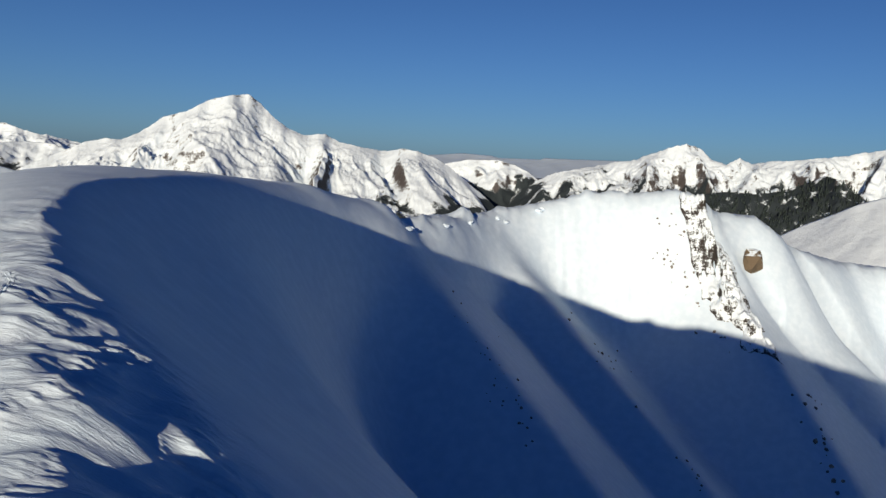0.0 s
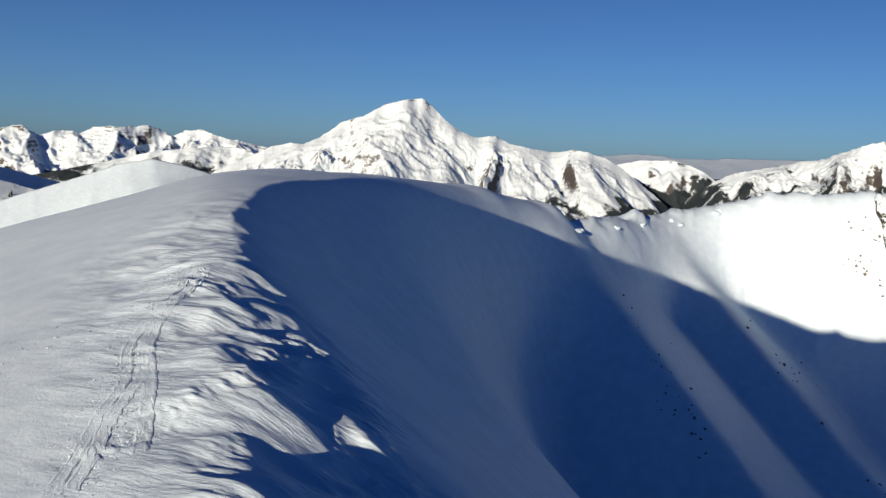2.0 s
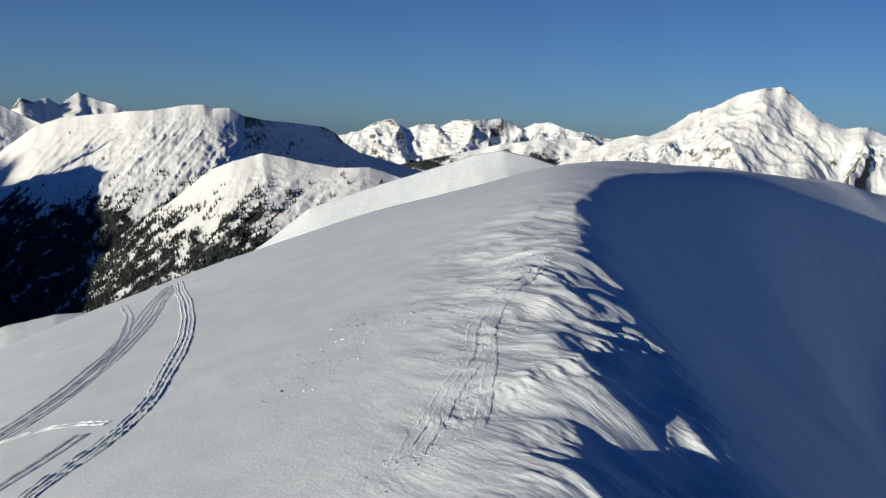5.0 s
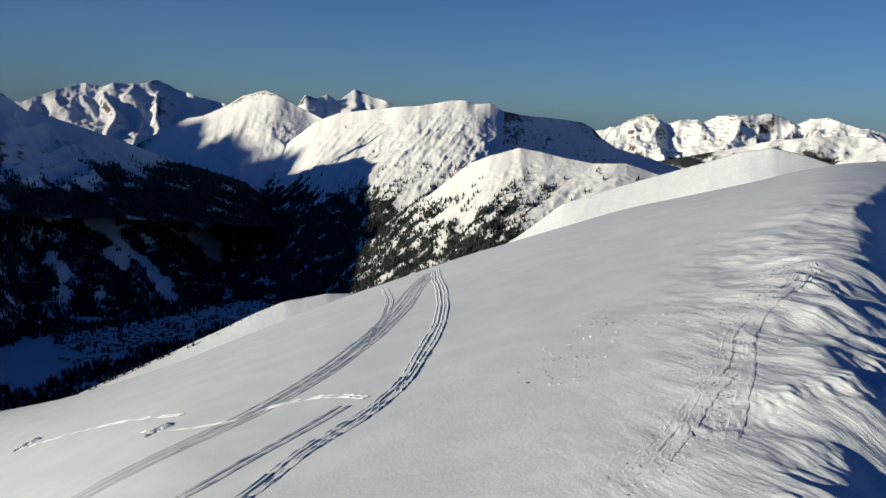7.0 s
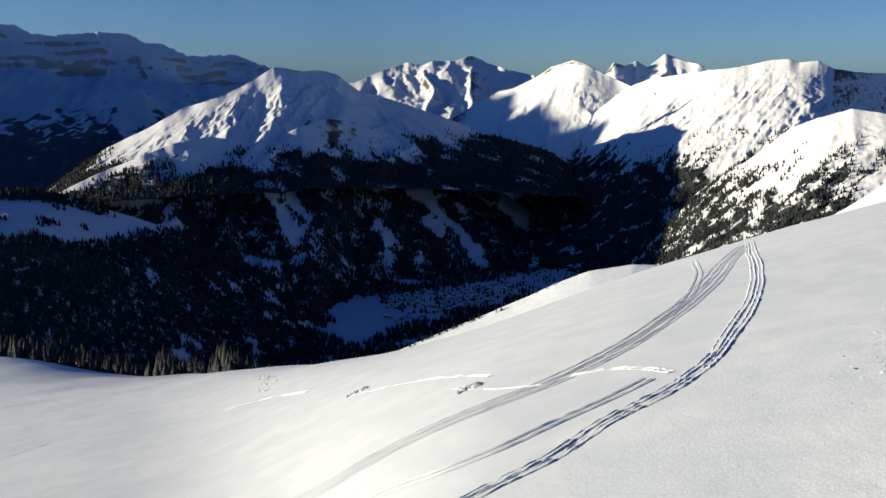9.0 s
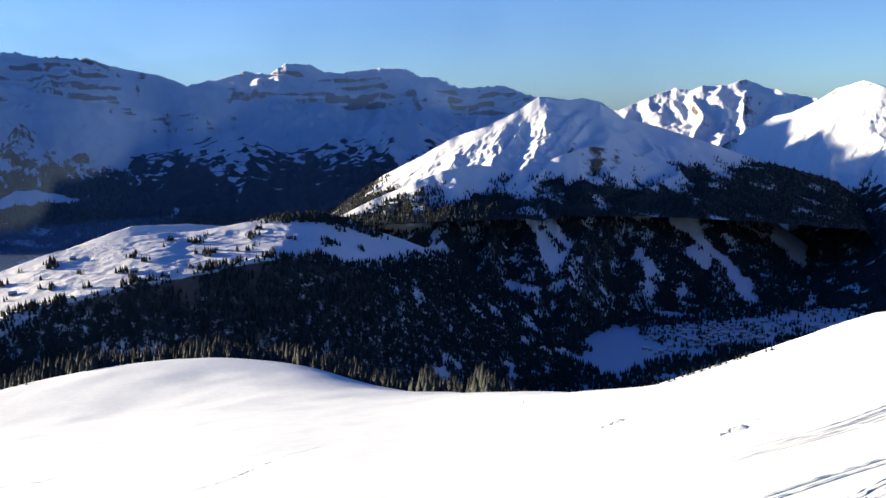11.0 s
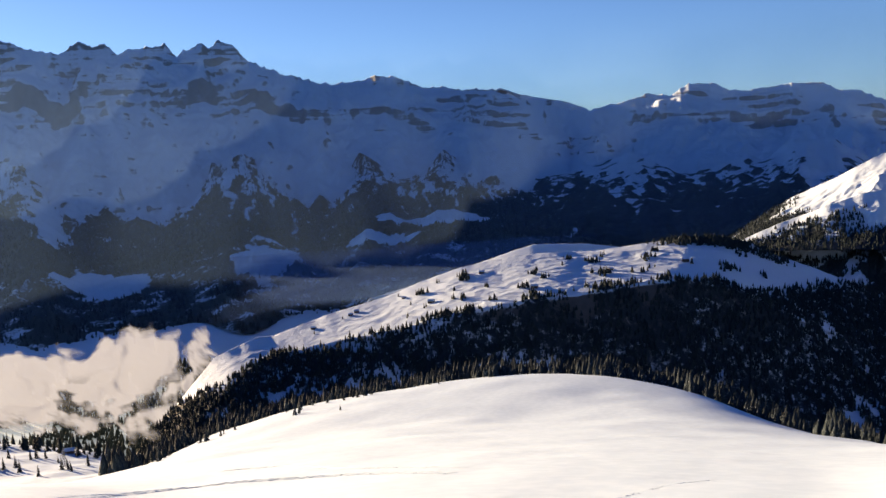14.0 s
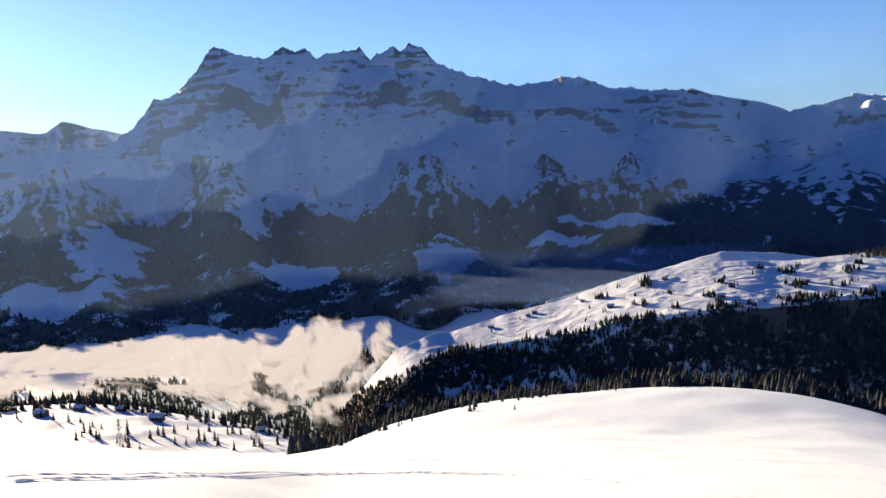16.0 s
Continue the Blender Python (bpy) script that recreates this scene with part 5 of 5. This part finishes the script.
# ---- valley fog and the lit cloud ----
def fog_material(name, density, size, colour=(0.9, 0.9, 0.9), through_part=0.5, edge=1.3, even=False):
    m, n, l, b = material(name)
    n.remove(b)
    out = [q for q in n if q.type == "OUTPUT_MATERIAL"][0]
    att = n.new("ShaderNodeAttribute")
    att.attribute_name = "wood"
    g = noise_node(n, l, 1.0 / size, 7, 0.6, position(n))
    veil = ramp(n, l, sums(n, l, "ADD", att.outputs["Fac"], sums(n, l, "MULTIPLY", sums(n, l, "SUBTRACT", g, 0.5), edge)), 0.15, 0.85)
    veil = sums(n, l, "MULTIPLY", veil, density)
    dif, tra, clear, add, mix = (n.new("ShaderNode" + q) for q in ("BsdfDiffuse", "BsdfTranslucent", "BsdfTransparent", "MixShader", "MixShader"))
    dif.inputs["Color"].default_value = tra.inputs["Color"].default_value = (*colour, 1)
    if even:  # normals fixed towards the sun put an even brightness into the whole sheet
        up_ = n.new("ShaderNodeCombineXYZ")
        for q, c in enumerate(bearing(SUN_BEARING, 0.22, 0.97)):
            up_.inputs[q].default_value = c
        l.new(up_.outputs[0], dif.inputs["Normal"])
        down_ = n.new("ShaderNodeCombineXYZ")
        for q, c in enumerate(bearing(SUN_BEARING, -0.22, -0.97)):
            down_.inputs[q].default_value = c
        l.new(down_.outputs[0], tra.inputs["Normal"])
    add.inputs[0].default_value = through_part
    l.new(dif.outputs[0], add.inputs[1]), l.new(tra.outputs[0], add.inputs[2])
    l.new(veil, mix.inputs[0]), l.new(clear.outputs[0], mix.inputs[1]), l.new(add.outputs[0], mix.inputs[2])
    l.new(mix.outputs[0], out.inputs["Surface"])
    return m


def fog_layer(name, label, az0, az1, r0, r1, z0, swell, scale, mat, edge, seed):
    """A layer of fog: a billowing sheet that thins out to its borders."""
    A, R = np.meshgrid(np.radians(np.linspace(az0, az1, 120)), np.linspace(r0, r1, 80))
    X, Y = -np.sin(A) * R, np.cos(A) * R
    puff = 1 - np.abs(fbm(X / scale + 0.4 * fbm(X / scale, Y / scale, 2, seed + 3), Y / scale, 4, seed, 0.5)) * 2
    u, v = (np.degrees(A) - az0) / (az1 - az0), (R - r0) / (r1 - r0)
    rim = np.minimum(np.minimum(u, 1 - u) / edge[0], np.minimum(v, 1 - v) / edge[1])
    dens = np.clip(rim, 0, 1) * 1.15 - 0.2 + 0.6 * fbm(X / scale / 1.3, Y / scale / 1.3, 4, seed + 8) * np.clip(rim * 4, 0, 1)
    return tagged(sheet(name, X, Y, z0 + swell * puff * np.clip(rim, 0.1, 1), mat, dens), label, "fog", kind="stuff")


# VEIL: the fog's blue shade is put into its colour
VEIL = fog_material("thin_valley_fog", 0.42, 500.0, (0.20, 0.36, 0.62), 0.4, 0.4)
CLOUD = fog_material("dense_cloud", 0.95, 45.0, (0.58, 0.67, 0.78), 0.3, 0.35, True)
# blue airlight put into the sheets' colour, to lift the dark far slopes
HAZE = fog_material("blue_haze_tint", 0.09, 900.0, (0.12, 0.23, 0.42), 0.5, 0.4)
fog_layer("valley_fog", "thin fog lying in the shaded valley, tinted with the blue of shade", 100, 132, 1300, 2450, -248, 2, 400, VEIL, (0.3, 0.2), 701)


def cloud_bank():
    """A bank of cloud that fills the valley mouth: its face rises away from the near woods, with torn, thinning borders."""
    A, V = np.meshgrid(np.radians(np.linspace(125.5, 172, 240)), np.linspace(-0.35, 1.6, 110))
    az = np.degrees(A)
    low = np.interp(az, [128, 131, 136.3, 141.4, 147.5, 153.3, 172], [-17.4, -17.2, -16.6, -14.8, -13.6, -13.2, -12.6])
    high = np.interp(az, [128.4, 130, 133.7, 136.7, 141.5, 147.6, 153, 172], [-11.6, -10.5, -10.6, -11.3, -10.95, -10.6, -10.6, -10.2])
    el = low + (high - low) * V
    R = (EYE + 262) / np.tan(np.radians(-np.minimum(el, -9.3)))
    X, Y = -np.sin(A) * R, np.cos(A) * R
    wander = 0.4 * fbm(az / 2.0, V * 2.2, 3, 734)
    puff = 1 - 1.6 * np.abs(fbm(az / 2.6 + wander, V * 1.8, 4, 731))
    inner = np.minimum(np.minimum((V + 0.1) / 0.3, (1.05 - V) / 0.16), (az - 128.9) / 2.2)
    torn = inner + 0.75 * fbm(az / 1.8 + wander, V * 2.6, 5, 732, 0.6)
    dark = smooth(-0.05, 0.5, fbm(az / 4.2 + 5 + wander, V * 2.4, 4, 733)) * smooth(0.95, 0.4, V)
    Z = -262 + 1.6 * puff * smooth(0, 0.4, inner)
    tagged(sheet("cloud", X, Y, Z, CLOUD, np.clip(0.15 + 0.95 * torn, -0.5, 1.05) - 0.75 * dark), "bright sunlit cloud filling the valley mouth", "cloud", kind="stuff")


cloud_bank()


def haze_bank(az0, az1, d, top):
    """A tinted see-through sheet that imitates haze in the valley: densest at its foot, fading upwards and to its ends.
    """
    A, Z = np.meshgrid(np.radians(np.linspace(az0, az1, 90)), np.linspace(-340, top, 30))
    D = d + 60 * fbm(A * 8, Z / 300, 2, int(d))
    u = (np.degrees(A) - az0) / (az1 - az0)
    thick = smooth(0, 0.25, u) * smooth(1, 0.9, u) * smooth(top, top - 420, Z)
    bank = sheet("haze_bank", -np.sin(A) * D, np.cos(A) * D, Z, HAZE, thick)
    tagged(bank, "tinted see-through sheet imitating blue haze in the valley air", "haze", kind="stuff")


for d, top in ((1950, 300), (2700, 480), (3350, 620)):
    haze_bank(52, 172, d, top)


# ---- power line masts in the lower fields ----
STEEL = plain("galvanised_steel", (0.16, 0.165, 0.17), 0.5, 4.0, 0.2)


def bar(bm, a, b, thick):
    a, b = Vector(a), Vector(b)
    m = Matrix.Translation((a + b) / 2) @ (b - a).to_track_quat("Z", "Y").to_matrix().to_4x4() @ Matrix.Diagonal((thick, thick, (b - a).length, 1))
    bmesh.ops.create_cube(bm, size=1.0, matrix=m)


def power_mast(place, height):
    """A lattice mast: four legs drawn together, braces and three cross-arms."""
    thing = tagged(new("power_mast"), "grey steel lattice power mast standing in the snow field", "mast", "power masts in the fields")
    thing.location = place
    foot = height * 0.09
    for sx, sy in ((-1, -1), (-1, 1), (1, -1), (1, 1)):
        bm = bmesh.new()
        bar(bm, (sx * foot, sy * foot, -0.5), (sx * 0.15, sy * 0.15, height), 0.16)
        part("leg", bm, STEEL, thing)
    for k in range(6):
        t0, t1 = k / 6, (k + 1) / 6
        w0, w1 = foot + (0.15 - foot) * t0, foot + (0.15 - foot) * t1
        bm = bmesh.new()
        for sx, sy, ex, ey in ((-1, -1, 1, -1), (1, -1, 1, 1), (1, 1, -1, 1), (-1, 1, -1, -1)):
            bar(bm, (sx * w0, sy * w0, height * t0), (ex * w1, ey * w1, height * t1), 0.09)
        part("brace", bm, STEEL, thing)
    for z, w in ((0.66, 0.2), (0.8, 0.16), (0.93, 0.12)):
        bm = bmesh.new()
        bar(bm, (-height * w, 0, height * z), (height * w, 0, height * z), 0.2)
        part("cross_arm", bm, STEEL, thing)


power_mast(low(146.7, -17.0), 13.0)
power_mast(low(138.2, -18.0), 9.0)


# ---- broken cornice on the far rim ----
rng = random.Random(800)
for k in range(9):
    a = rng.choice((-1.2, -2.6, -3.4, -5.2, -6.9, -9.5)) + rng.uniform(-0.6, 0.6)
    p = ray_on_ground(a, float(np.interp(a, [-11, -8.2, -5.5, -2.1, 0.1], [-2.5, -3.3, -4.0, -4.3, -4.7])) - rng.uniform(0.1, 0.5))
    ob = part("snow_block", rock_bm((rng.uniform(0.8, 2.2), rng.uniform(0.8, 1.6), rng.uniform(0.5, 1.0)), k, 0.25), SNOW)
    ob.location, ob.rotation_euler = p - Vector((0, 0, 0.45)), (rng.uniform(-0.3, 0.3), rng.uniform(-0.3, 0.3), rng.uniform(0, 3))
    tagged(ob, "broken block of cornice snow on the rim", "snow block", "snow blocks on the rim")
